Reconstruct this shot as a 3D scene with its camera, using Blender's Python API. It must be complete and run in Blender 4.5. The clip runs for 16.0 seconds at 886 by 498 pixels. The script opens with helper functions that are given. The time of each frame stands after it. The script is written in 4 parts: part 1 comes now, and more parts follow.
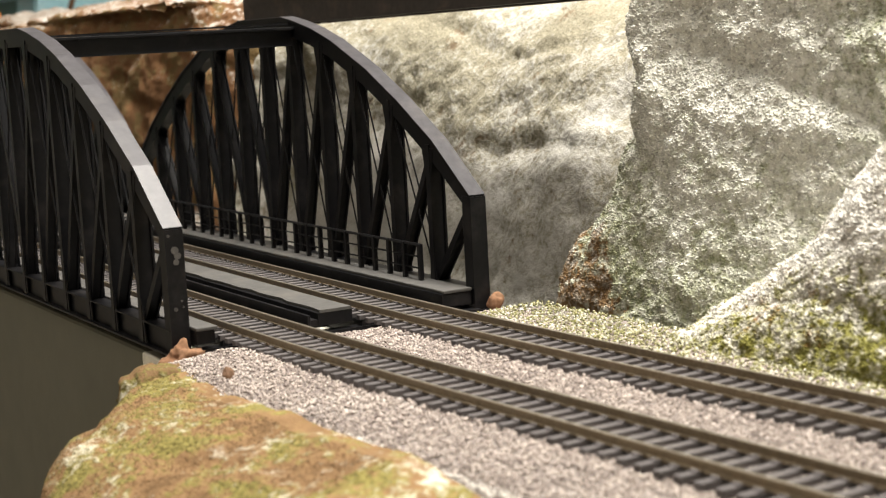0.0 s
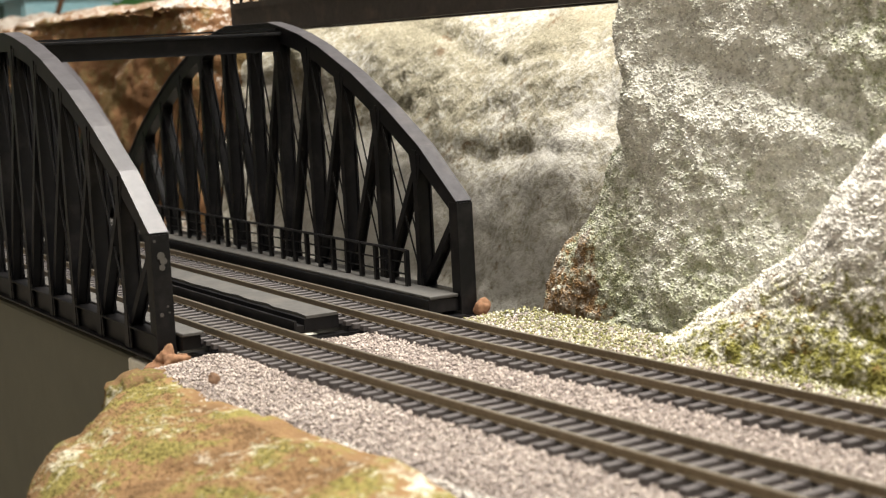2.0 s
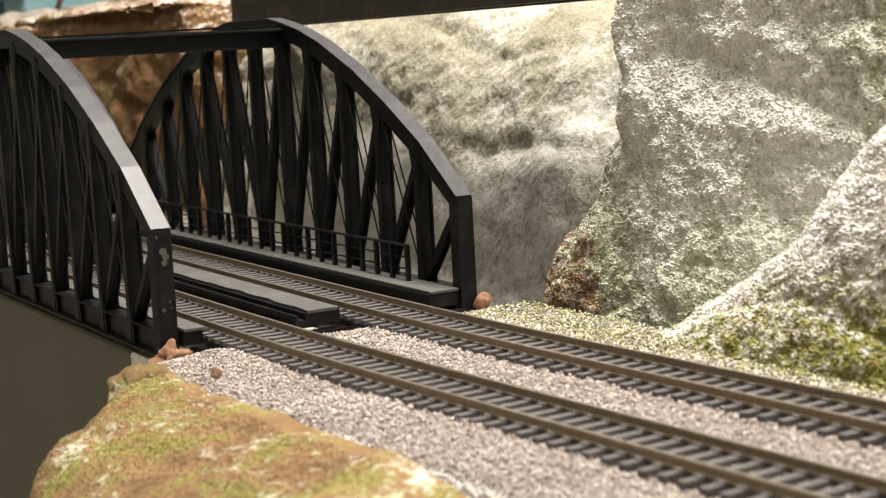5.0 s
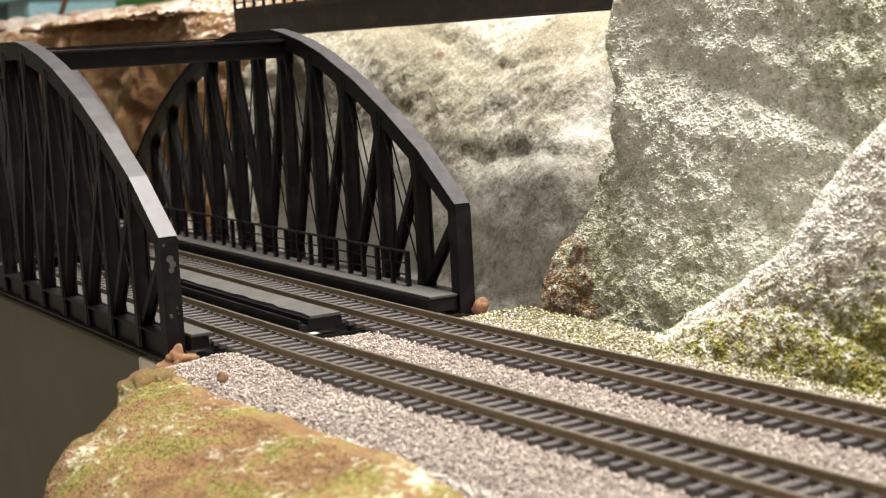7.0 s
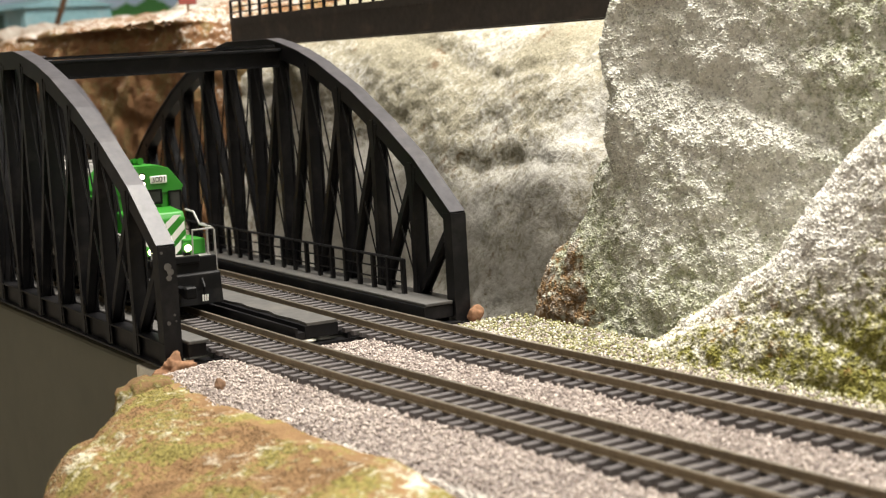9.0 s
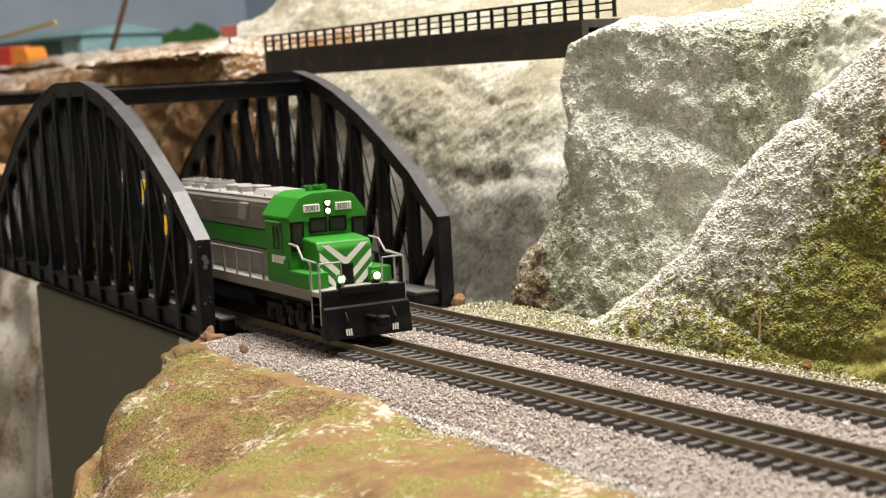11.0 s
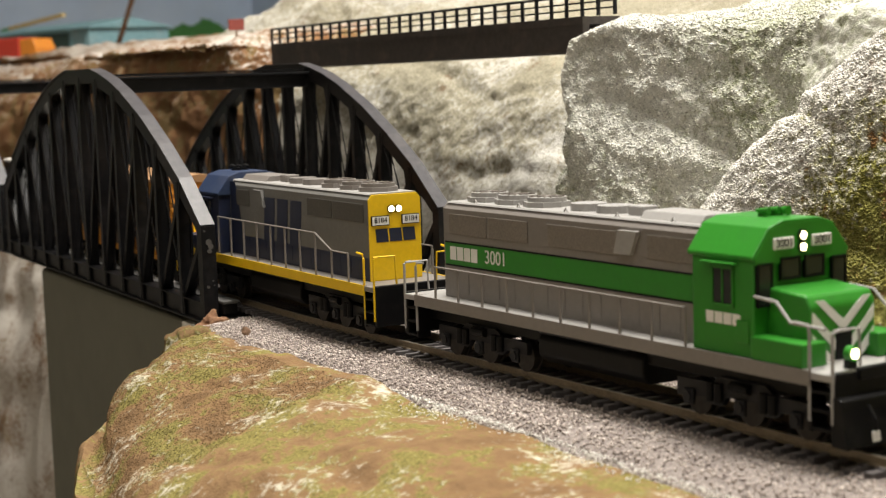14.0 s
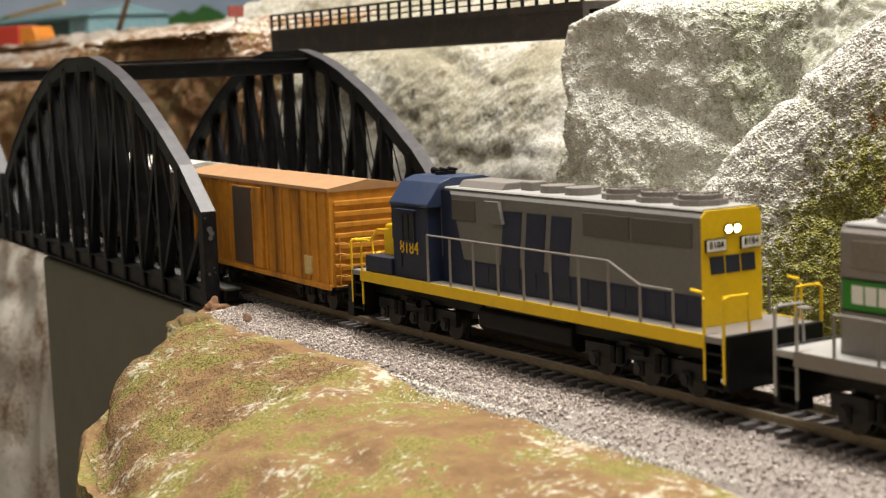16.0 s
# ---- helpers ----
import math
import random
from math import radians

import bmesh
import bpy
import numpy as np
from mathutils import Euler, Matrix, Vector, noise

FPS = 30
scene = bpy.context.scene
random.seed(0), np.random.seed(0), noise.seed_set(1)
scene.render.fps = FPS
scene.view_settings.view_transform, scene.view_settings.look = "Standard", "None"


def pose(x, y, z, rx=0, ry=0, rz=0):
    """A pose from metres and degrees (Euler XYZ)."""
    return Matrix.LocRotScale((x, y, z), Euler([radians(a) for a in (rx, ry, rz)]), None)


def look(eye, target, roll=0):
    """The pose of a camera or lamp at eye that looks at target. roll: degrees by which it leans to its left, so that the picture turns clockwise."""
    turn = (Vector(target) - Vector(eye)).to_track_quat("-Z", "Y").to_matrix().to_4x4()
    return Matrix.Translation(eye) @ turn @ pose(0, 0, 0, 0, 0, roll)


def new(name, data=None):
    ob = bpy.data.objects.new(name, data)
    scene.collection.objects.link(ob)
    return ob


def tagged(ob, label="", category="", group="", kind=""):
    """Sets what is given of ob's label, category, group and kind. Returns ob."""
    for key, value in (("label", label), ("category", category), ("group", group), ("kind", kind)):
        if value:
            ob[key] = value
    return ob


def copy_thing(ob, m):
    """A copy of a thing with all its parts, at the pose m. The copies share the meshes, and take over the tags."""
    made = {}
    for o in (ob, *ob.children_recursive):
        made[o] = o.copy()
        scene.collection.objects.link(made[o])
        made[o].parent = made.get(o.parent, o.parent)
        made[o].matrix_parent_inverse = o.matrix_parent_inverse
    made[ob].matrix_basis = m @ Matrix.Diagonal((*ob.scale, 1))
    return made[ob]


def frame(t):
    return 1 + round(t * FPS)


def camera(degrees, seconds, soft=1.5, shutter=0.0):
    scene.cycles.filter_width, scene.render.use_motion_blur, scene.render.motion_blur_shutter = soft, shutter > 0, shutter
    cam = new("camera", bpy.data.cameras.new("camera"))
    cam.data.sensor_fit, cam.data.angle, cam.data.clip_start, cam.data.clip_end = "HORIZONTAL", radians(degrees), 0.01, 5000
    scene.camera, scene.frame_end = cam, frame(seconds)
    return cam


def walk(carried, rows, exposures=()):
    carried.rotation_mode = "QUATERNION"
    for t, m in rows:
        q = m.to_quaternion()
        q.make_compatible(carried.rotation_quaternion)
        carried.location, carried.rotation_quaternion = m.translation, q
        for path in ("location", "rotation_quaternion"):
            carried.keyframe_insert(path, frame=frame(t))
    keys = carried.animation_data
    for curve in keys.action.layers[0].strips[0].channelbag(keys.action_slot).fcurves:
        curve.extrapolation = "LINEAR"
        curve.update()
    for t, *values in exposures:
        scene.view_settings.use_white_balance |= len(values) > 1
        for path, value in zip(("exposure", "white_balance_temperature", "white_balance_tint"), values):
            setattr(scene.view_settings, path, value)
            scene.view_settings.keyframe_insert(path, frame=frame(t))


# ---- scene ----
cam = camera(30.8, 16.0, soft=1.2)
cam.data.dof.use_dof, cam.data.dof.focus_distance, cam.data.dof.aperture_fstop = True, 0.58, 27.0
# seconds, eye, target, roll
PATH = [
    (0, (0.47675, -0.19688, 0.08817), (-1.25597, 0.76753, -0.17183), -3.02),
    (0.5, (0.47665, -0.1967, 0.08821), (-1.25418, 0.77168, -0.16964), -2.97),
    (1, (0.47682, -0.19664, 0.08801), (-1.25233, 0.77451, -0.17068), -2.92),
    (1.5, (0.47671, -0.19666, 0.08796), (-1.25003, 0.77963, -0.16743), -2.81),
    (2, (0.47682, -0.1965, 0.08805), (-1.24902, 0.78193, -0.16517), -2.85),
    (2.5, (0.4768, -0.19656, 0.0882), (-1.24952, 0.7803, -0.16786), -2.89),
    (3, (0.47681, -0.19662, 0.08803), (-1.24919, 0.78025, -0.17012), -2.98),
    (3.5, (0.47685, -0.19646, 0.08795), (-1.24847, 0.78117, -0.17191), -2.93),
    (4, (0.47687, -0.19636, 0.088), (-1.24835, 0.78137, -0.17214), -2.93),
    (6.5, (0.48949, -0.20297, 0.09175), (-1.23637, 0.77335, -0.16937), -3.13),
    (7, (0.49315, -0.20458, 0.09307), (-1.23312, 0.77115, -0.16754), -3.10),
    (7.5, (0.49559, -0.20628, 0.0938), (-1.22915, 0.77192, -0.16769), -3.15),
    (8, (0.49654, -0.20646, 0.09326), (-1.22848, 0.77285, -0.16217), -3.15),
    (8.5, (0.49662, -0.20678, 0.09368), (-1.22767, 0.77425, -0.16004), -3.13),
    (9, (0.49698, -0.20677, 0.09329), (-1.22738, 0.775, -0.1571), -3.17),
    (11.5, (0.63022, -0.25083, 0.09759), (-1.12905, 0.67554, -0.11871), -2.70),
    (12, (0.63019, -0.25077, 0.09719), (-1.12787, 0.67836, -0.11721), -2.42),
    (12.5, (0.6296, -0.25213, 0.09336), (-1.1278, 0.67961, -0.11491), -2.26),
    (13, (0.62953, -0.25232, 0.09416), (-1.12697, 0.68037, -0.11756), -1.97),
    (13.5, (0.62934, -0.25231, 0.09287), (-1.12683, 0.68106, -0.11856), -1.89),
    (14, (0.62936, -0.25225, 0.09326), (-1.1264, 0.68035, -0.12478), -1.82),
    (14.5, (0.62978, -0.25153, 0.09401), (-1.12611, 0.67895, -0.132), -1.93),
    (15, (0.62959, -0.25169, 0.09409), (-1.12565, 0.67875, -0.13702), -2.05),
    (15.5, (0.62946, -0.25205, 0.09359), (-1.12619, 0.67653, -0.14183), -2.13),
    (16, (0.62952, -0.25202, 0.09325), (-1.12572, 0.67727, -0.14242), -2.17),
]
walk(cam, [(t, look(eye, target, roll)) for t, eye, target, roll in PATH],
     [(0.0, 0.06), (9.0, 0.06), (11.5, -0.15), (14.0, -0.28), (16.0, -0.2)])

# ---- light: a club room with unseen ceiling panels, added with a front fill ----
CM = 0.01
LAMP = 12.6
world = bpy.data.worlds.new("room_air")
world.use_nodes = True
world.node_tree.nodes["Background"].inputs[0].default_value = (1.0, 0.95, 0.88, 1)
world.node_tree.nodes["Background"].inputs[1].default_value = 0.14
scene.world = world
scene.view_settings.exposure = 0.0


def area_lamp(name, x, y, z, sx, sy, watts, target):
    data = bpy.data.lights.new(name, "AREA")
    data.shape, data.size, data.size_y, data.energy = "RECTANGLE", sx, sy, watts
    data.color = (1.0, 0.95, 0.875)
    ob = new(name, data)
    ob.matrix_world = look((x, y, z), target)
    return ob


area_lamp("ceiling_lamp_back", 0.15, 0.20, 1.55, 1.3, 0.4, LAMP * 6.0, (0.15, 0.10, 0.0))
# Added fill from the aisle side, brightening the faces towards the camera.
area_lamp("front_fill_lamp", 0.5, -0.75, 1.55, 1.6, 0.5, LAMP * 1.0, (0.0, 0.1, 0.0))


# ---- materials ----
def mat(name):
    m = bpy.data.materials.new(name)
    m.use_nodes = True
    nt = m.node_tree
    return m, nt, nt.nodes["Principled BSDF"]


def node(nt, kind, **values):
    n = nt.nodes.new(kind)
    for k, v in values.items():
        n.inputs[k.replace("_", " ")].default_value = v
    return n


def noise_at(nt, scale, detail=6.0, rough=0.6, space="Object"):
    tc = nt.nodes.new("ShaderNodeTexCoord")
    n = node(nt, "ShaderNodeTexNoise", Scale=scale, Detail=detail, Roughness=rough)
    nt.links.new(tc.outputs[space], n.inputs["Vector"])
    return n


def ramp(nt, source, stops):
    r = nt.nodes.new("ShaderNodeValToRGB")
    while len(r.color_ramp.elements) < len(stops):
        r.color_ramp.elements.new(0.5)
    for e, (pos, col) in zip(r.color_ramp.elements, stops):
        e.position, e.color = pos, (*col, 1)
    nt.links.new(source, r.inputs[0])
    return r.outputs[0]


def mix(nt, fac, a, b):
    m = nt.nodes.new("ShaderNodeMix")
    m.data_type = "RGBA"
    for sock, v in ((m.inputs[0], fac), (m.inputs[6], a), (m.inputs[7], b)):
        if isinstance(v, (int, float)):
            sock.default_value = v
        elif isinstance(v, tuple):
            sock.default_value = (*v, 1)
        else:
            nt.links.new(v, sock)
    return m.outputs[2]


def bump(nt, bsdf, height, strength, distance):
    b = node(nt, "ShaderNodeBump", Strength=strength, Distance=distance)
    nt.links.new(height, b.inputs["Height"])
    nt.links.new(b.outputs[0], bsdf.inputs["Normal"])
    return b


def paint(name, col, rough=0.5, vary=0.12, grime=(0.12, 0.10, 0.08), grime_amount=0.25, scale=120.0, metal=0.0, streak=1.0, spec=0.5):
    """Painted plastic or metal with faint grime."""
    m, nt, b = mat(name)
    n1 = noise_at(nt, scale)
    n2 = noise_at(nt, scale * 5)
    if streak < 1:
        mp = nt.nodes.new("ShaderNodeMapping")
        mp.inputs["Scale"].default_value = (1, 1, streak)
        nt.links.new(n1.inputs["Vector"].links[0].from_socket, mp.inputs["Vector"])
        nt.links.new(mp.outputs[0], n1.inputs["Vector"])
    dark = tuple(c * (1 - vary) for c in col)
    light = tuple(min(1, c * (1 + vary)) for c in col)
    base = ramp(nt, n2.outputs[0], [(0.3, dark), (0.7, light)])
    g = ramp(nt, n1.outputs[0], [(0.52, (0, 0, 0)), (0.75, (grime_amount,) * 3)])
    nt.links.new(mix(nt, g, base, grime), b.inputs["Base Color"])
    b.inputs["Roughness"].default_value, b.inputs["Metallic"].default_value = rough, metal
    b.inputs["Specular IOR Level"].default_value = spec
    bump(nt, b, n2.outputs[0], 0.15, 0.0002)
    return m


def glow(name, col, strength):
    m, nt, b = mat(name)
    b.inputs["Base Color"].default_value = (*col, 1)
    b.inputs["Emission Color"].default_value = (*col, 1)
    b.inputs["Emission Strength"].default_value = strength
    return m


def terrain_mat(name, rock, turf, turf2, snow_at, turf_at, slope_snow=0.0, lean=(0, 0, 0, 0), limit=0.12, snow_col=(0.80, 0.77, 0.71), patch=14.0, soft=0.10, fleck=0.9, bare=(0, 0, 0, 0), relief=0.7):
    """Plaster rock painted brown, with turf foam and snow powder sifted on in patches.
    lean: how the snow cover drifts over the hill (per metre in x, y, z, and a constant)."""
    m, nt, b = mat(name)
    big, mid, speck, grain = noise_at(nt, patch, 5), noise_at(nt, 55.0, 6), noise_at(nt, 330.0, 3, 0.7), noise_at(nt, 1000.0, 3, 0.7)

    def maths(op, a, k, c):
        n = nt.nodes.new("ShaderNodeMath")
        n.operation = op
        for sock, v in zip(n.inputs, (a, k, c)):
            if isinstance(v, (int, float)):
                sock.default_value = v
            else:
                nt.links.new(v, sock)
        return n.outputs[0]
    rock_c = ramp(nt, mid.outputs[0], [(0.3, tuple(c * 0.6 for c in rock)), (0.7, tuple(min(1, c * 1.25) for c in rock))])
    turf_c = ramp(nt, grain.outputs[0], [(0.34, turf2), (0.66, turf)])
    tc = nt.nodes.new("ShaderNodeTexCoord")
    pos = nt.nodes.new("ShaderNodeSeparateXYZ")
    nt.links.new(tc.outputs["Object"], pos.inputs[0])

    def drift(k, most):
        g = maths("MULTIPLY_ADD", pos.outputs[0], k[0], k[3])
        g = maths("MULTIPLY_ADD", pos.outputs[1], k[1], g)
        g = maths("MULTIPLY_ADD", pos.outputs[2], k[2], g)
        return maths("MINIMUM", maths("MAXIMUM", g, -most, 0), most, 0)
    cover = maths("ADD", maths("MULTIPLY_ADD", speck.outputs[0], 0.5, mid.outputs[0]), drift(bare, 0.4), 0)
    t_mask = ramp(nt, cover, [(turf_at + 0.25, (0, 0, 0)), (turf_at + 0.33, (1, 1, 1))])
    c = mix(nt, t_mask, rock_c, turf_c)
    geo = nt.nodes.new("ShaderNodeNewGeometry")
    sep = nt.nodes.new("ShaderNodeSeparateXYZ")
    nt.links.new(geo.outputs["Normal"], sep.inputs[0])
    g = drift(lean, limit)
    v = maths("ADD", big.outputs[0], g, 0)
    v = maths("MULTIPLY_ADD", speck.outputs[0], fleck, v)
    v = maths("MULTIPLY_ADD", sep.outputs[2], slope_snow, v)
    low = snow_at + fleck / 2 - soft / 3
    fit = maths("MULTIPLY_ADD", v, 0.5, 0)
    s = ramp(nt, fit, [(low / 2, (0, 0, 0)), ((low + soft) / 2, (1, 1, 1))])
    c = mix(nt, s, c, snow_col)
    tint = ramp(nt, geo.outputs["Random Per Island"], [(0.0, (0.55, 0.55, 0.55)), (0.7, (1.0, 1.0, 1.0))])
    mul = nt.nodes.new("ShaderNodeMix")
    mul.data_type, mul.blend_type = "RGBA", "MULTIPLY"
    mul.inputs[0].default_value = 1.0
    nt.links.new(c, mul.inputs[6])
    nt.links.new(tint, mul.inputs[7])
    nt.links.new(mul.outputs[2], b.inputs["Base Color"])
    b.inputs["Roughness"].default_value = 0.95
    b.inputs["Specular IOR Level"].default_value = 0.12
    bump(nt, b, speck.outputs[0], relief, 0.0014)
    return m


def grains_mat(name, stops, rough=0.9):
    """Loose grains, each with a colour of its own."""
    m, nt, b = mat(name)
    geo = nt.nodes.new("ShaderNodeNewGeometry")
    col = ramp(nt, geo.outputs["Random Per Island"], stops)
    n = noise_at(nt, 1500.0, 2)
    nt.links.new(mix(nt, ramp(nt, n.outputs[0], [(0.4, (0, 0, 0)), (0.8, (0.2, 0.2, 0.2))]), col, (0.9, 0.86, 0.8)), b.inputs["Base Color"])
    b.inputs["Roughness"].default_value = rough
    return m


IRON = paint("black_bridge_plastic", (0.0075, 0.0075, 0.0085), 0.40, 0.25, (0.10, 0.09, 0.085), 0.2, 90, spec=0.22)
# Paler than IRON: dust, plus the sheen of reflected light put into the colour.
RIBTOP = paint("dust_and_sheen_plastic", (0.060, 0.057, 0.062), 0.38, 0.25, (0.18, 0.16, 0.15), 0.35, 60)
WALKTOP = paint("dusty_grey_walkway", (0.075, 0.072, 0.067), 0.8, 0.2, (0.15, 0.135, 0.115), 0.5, 60)
RAIL_STEEL = paint("weathered_rail", (0.24, 0.19, 0.125), 0.45, 0.25, (0.30, 0.26, 0.20), 0.5, 200, 0.5)
RAIL_TOP = paint("worn_rail_head", (0.42, 0.38, 0.31), 0.32, 0.15, (0.2, 0.16, 0.12), 0.4, 150, 0.8)
TIE = paint("tie_plastic", (0.085, 0.076, 0.075), 0.6, 0.35, (0.26, 0.23, 0.20), 0.6, 160)
PIER = paint("grey_green_pier", (0.135, 0.130, 0.095), 0.85, 0.07, (0.10, 0.10, 0.08), 0.4, 12)
PLASTER = paint("bare_plaster", (0.72, 0.68, 0.58), 0.9, 0.08)
CLAY = paint("orange_filler", (0.24, 0.125, 0.065), 0.9, 0.3, (0.2, 0.1, 0.06), 0.5, 150)
GROUND = terrain_mat("ballast_bed", (0.26, 0.22, 0.20), (0.36, 0.32, 0.29), (0.16, 0.13, 0.12), 0.72, 0.3)
H_CLIFF = terrain_mat("cliff_scenery", (0.30, 0.19, 0.095), (0.52, 0.54, 0.37), (0.20, 0.215, 0.115), 0.46, 0.22, 0.0, (3, 0, 3, -0.28), 0.11, (0.76, 0.75, 0.68), 10.0, 0.30, 0.9, (6, 0, 6, -0.36))
H_SLOPE = terrain_mat("grass_slope", (0.34, 0.19, 0.08), (0.36, 0.34, 0.10), (0.12, 0.115, 0.025), 0.49, 0.30, 0.0, (-2.2, 0, 5.0, 0.31), 0.20, (0.76, 0.73, 0.67), 12.0, 0.22, 0.9)
# Snow thins upward, partly to offset the lamp's brightness on the upper slopes.
H_SNOW = terrain_mat("snowy_hill", (0.36, 0.27, 0.18), (0.42, 0.385, 0.29), (0.22, 0.20, 0.135), 0.50, 0.34, 0.06, (0, 0, -2.2, 0.10), 0.12, (0.60, 0.58, 0.53), 11.0, 0.26, 0.8, (0, 0, 0, 0.05), 0.8)
H_BROWN = terrain_mat("brown_cliff", (0.24, 0.125, 0.06), (0.27, 0.19, 0.085), (0.14, 0.09, 0.04), 0.62, 0.50, 0.30, (0, 0, -3.0, -0.10), 0.17, (0.60, 0.56, 0.50), 12.0, 0.22, 0.9)
H_ROCK = terrain_mat("mossy_rock", (0.245, 0.15, 0.075), (0.27, 0.235, 0.075), (0.11, 0.09, 0.03), 0.65, 0.475, 0.0, (0, 0, 0, 0), 0.1, (0.58, 0.54, 0.43), 30.0, 0.22, 0.9)
BALLAST = grains_mat("ballast_grains", [(0.0, (0.15, 0.115, 0.105)), (0.35, (0.32, 0.265, 0.235)), (0.75, (0.47, 0.40, 0.355)), (1.0, (0.66, 0.585, 0.52))])
FOAM = grains_mat("foam_grains", [(0.0, (0.10, 0.10, 0.025)), (0.4, (0.24, 0.23, 0.06)), (0.65, (0.40, 0.38, 0.20)), (1.0, (0.80, 0.78, 0.70))])
SNOWGRAIN = grains_mat("snow_grains", [(0.0, (0.5, 0.48, 0.42)), (0.3, (0.66, 0.63, 0.57)), (1.0, (0.82, 0.80, 0.75))])
SKY = paint("painted_sky", (0.50, 0.60, 0.76), 0.9, 0.06, (0.62, 0.68, 0.74), 0.6, 3)
TREES = paint("painted_trees", (0.07, 0.22, 0.06), 0.9, 0.4, (0.12, 0.30, 0.08), 0.6, 60)
WALL = paint("room_wall", (0.42, 0.38, 0.32), 0.9, 0.05, scale=3)
GIRDER = paint("dark_girder", (0.045, 0.036, 0.030), 0.7, 0.25, (0.14, 0.10, 0.07), 0.5, 70)
GREEN = paint("green_paint", (0.025, 0.215, 0.016), 0.38, 0.05, (0.03, 0.14, 0.03), 0.25)
HOODGREY = paint("silver_grey_paint", (0.205, 0.185, 0.168), 0.45, 0.06, (0.25, 0.22, 0.20), 0.3)
ROOFGREY = paint("roof_grey_paint", (0.33, 0.32, 0.305), 0.5, 0.06, (0.3, 0.28, 0.26), 0.3)
DARKGRILLE = paint("dark_grille_grey", (0.085, 0.080, 0.070), 0.7, 0.2, scale=300)
GRILLE = paint("grille_brown_grey", (0.19, 0.165, 0.14), 0.7, 0.2, scale=300)
WHITE = paint("white_lettering", (0.78, 0.77, 0.72), 0.5, 0.04, grime_amount=0.1)
BLACK = paint("black_running_gear", (0.0035, 0.0035, 0.004), 0.5, 0.3, (0.04, 0.035, 0.03), 0.2, 200, spec=0.2)
GEAR = paint("grey_truck_plastic", (0.011, 0.011, 0.013), 0.5, 0.25, (0.035, 0.032, 0.03), 0.3, 200, spec=0.3)
YELLOW = paint("yellow_paint", (0.78, 0.50, 0.006), 0.4, 0.05, (0.4, 0.25, 0.02), 0.25)
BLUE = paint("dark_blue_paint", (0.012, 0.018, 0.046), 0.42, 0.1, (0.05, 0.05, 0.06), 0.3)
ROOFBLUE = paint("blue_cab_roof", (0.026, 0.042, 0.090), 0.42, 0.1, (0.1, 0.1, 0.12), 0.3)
DARKGREY = paint("dark_grey_paint", (0.150, 0.146, 0.136), 0.5, 0.08, (0.1, 0.09, 0.08), 0.3)
BOXORANGE = paint("weathered_orange_paint", (0.55, 0.23, 0.016), 0.6, 0.15, (0.085, 0.03, 0.008), 1.0, 55, streak=0.16)
BOXDOOR = paint("dark_brown_door", (0.06, 0.04, 0.028), 0.6, 0.2, (0.12, 0.06, 0.03), 0.5, 80)
BOXROOF = paint("orange_tan_roof", (0.36, 0.20, 0.095), 0.6, 0.12, (0.3, 0.16, 0.08), 0.5, 60)
CARROOF = paint("pale_car_roof", (0.62, 0.58, 0.52), 0.6, 0.1)
GLASS = paint("dark_window", (0.02, 0.022, 0.022), 0.12, 0.1, grime_amount=0.1)
STEEL = paint("wheel_steel", (0.05, 0.045, 0.04), 0.5, 0.2, metal=0.4, spec=0.25)
RED = paint("red_paint", (0.55, 0.05, 0.03), 0.5, 0.1)
ORANGE = paint("orange_paint", (0.75, 0.26, 0.03), 0.5, 0.1)
TEAL = paint("teal_sheet_metal", (0.20, 0.36, 0.40), 0.6, 0.15, (0.4, 0.45, 0.45), 0.4, 40)
DOORDARK = paint("dark_green_door", (0.02, 0.06, 0.05), 0.6, 0.2)
PALEWOOD = paint("pale_wood", (0.62, 0.47, 0.20), 0.7, 0.15)
SIGNRED = paint("dull_red_sign", (0.22, 0.045, 0.035), 0.6, 0.15)
RUSTWOOD = paint("brown_wood", (0.16, 0.09, 0.05), 0.8, 0.2)
LIGHT = glow("lit_lens", (1.0, 0.86, 0.46), 12.0)
# Faint glow for the ceiling panels, which are added and unseen.
PANEL = glow("added_lamp_panel", (1.0, 0.92, 0.8), 0.25)


# ---- mesh helpers, in centimetres ----
def part(name, bm, material, parent=None, label="", smooth=False):
    me = bpy.data.meshes.new(name)
    bmesh.ops.recalc_face_normals(bm, faces=bm.faces)
    bm.to_mesh(me)
    bm.free()
    me.transform(Matrix.Scale(CM, 4))
    me.materials.append(material)
    if smooth:
        me.shade_smooth()
    ob = new(name, me)
    if parent:
        ob.parent = parent
    if label:
        tagged(ob, label)
    return ob


def thing(name, label, category, group="", at=(0, 0, 0), rz=0.0):
    ob = new(name)
    ob.empty_display_size = 0.01
    ob.matrix_basis = pose(at[0] * CM, at[1] * CM, at[2] * CM, 0, 0, rz)
    return tagged(ob, label, category, group)


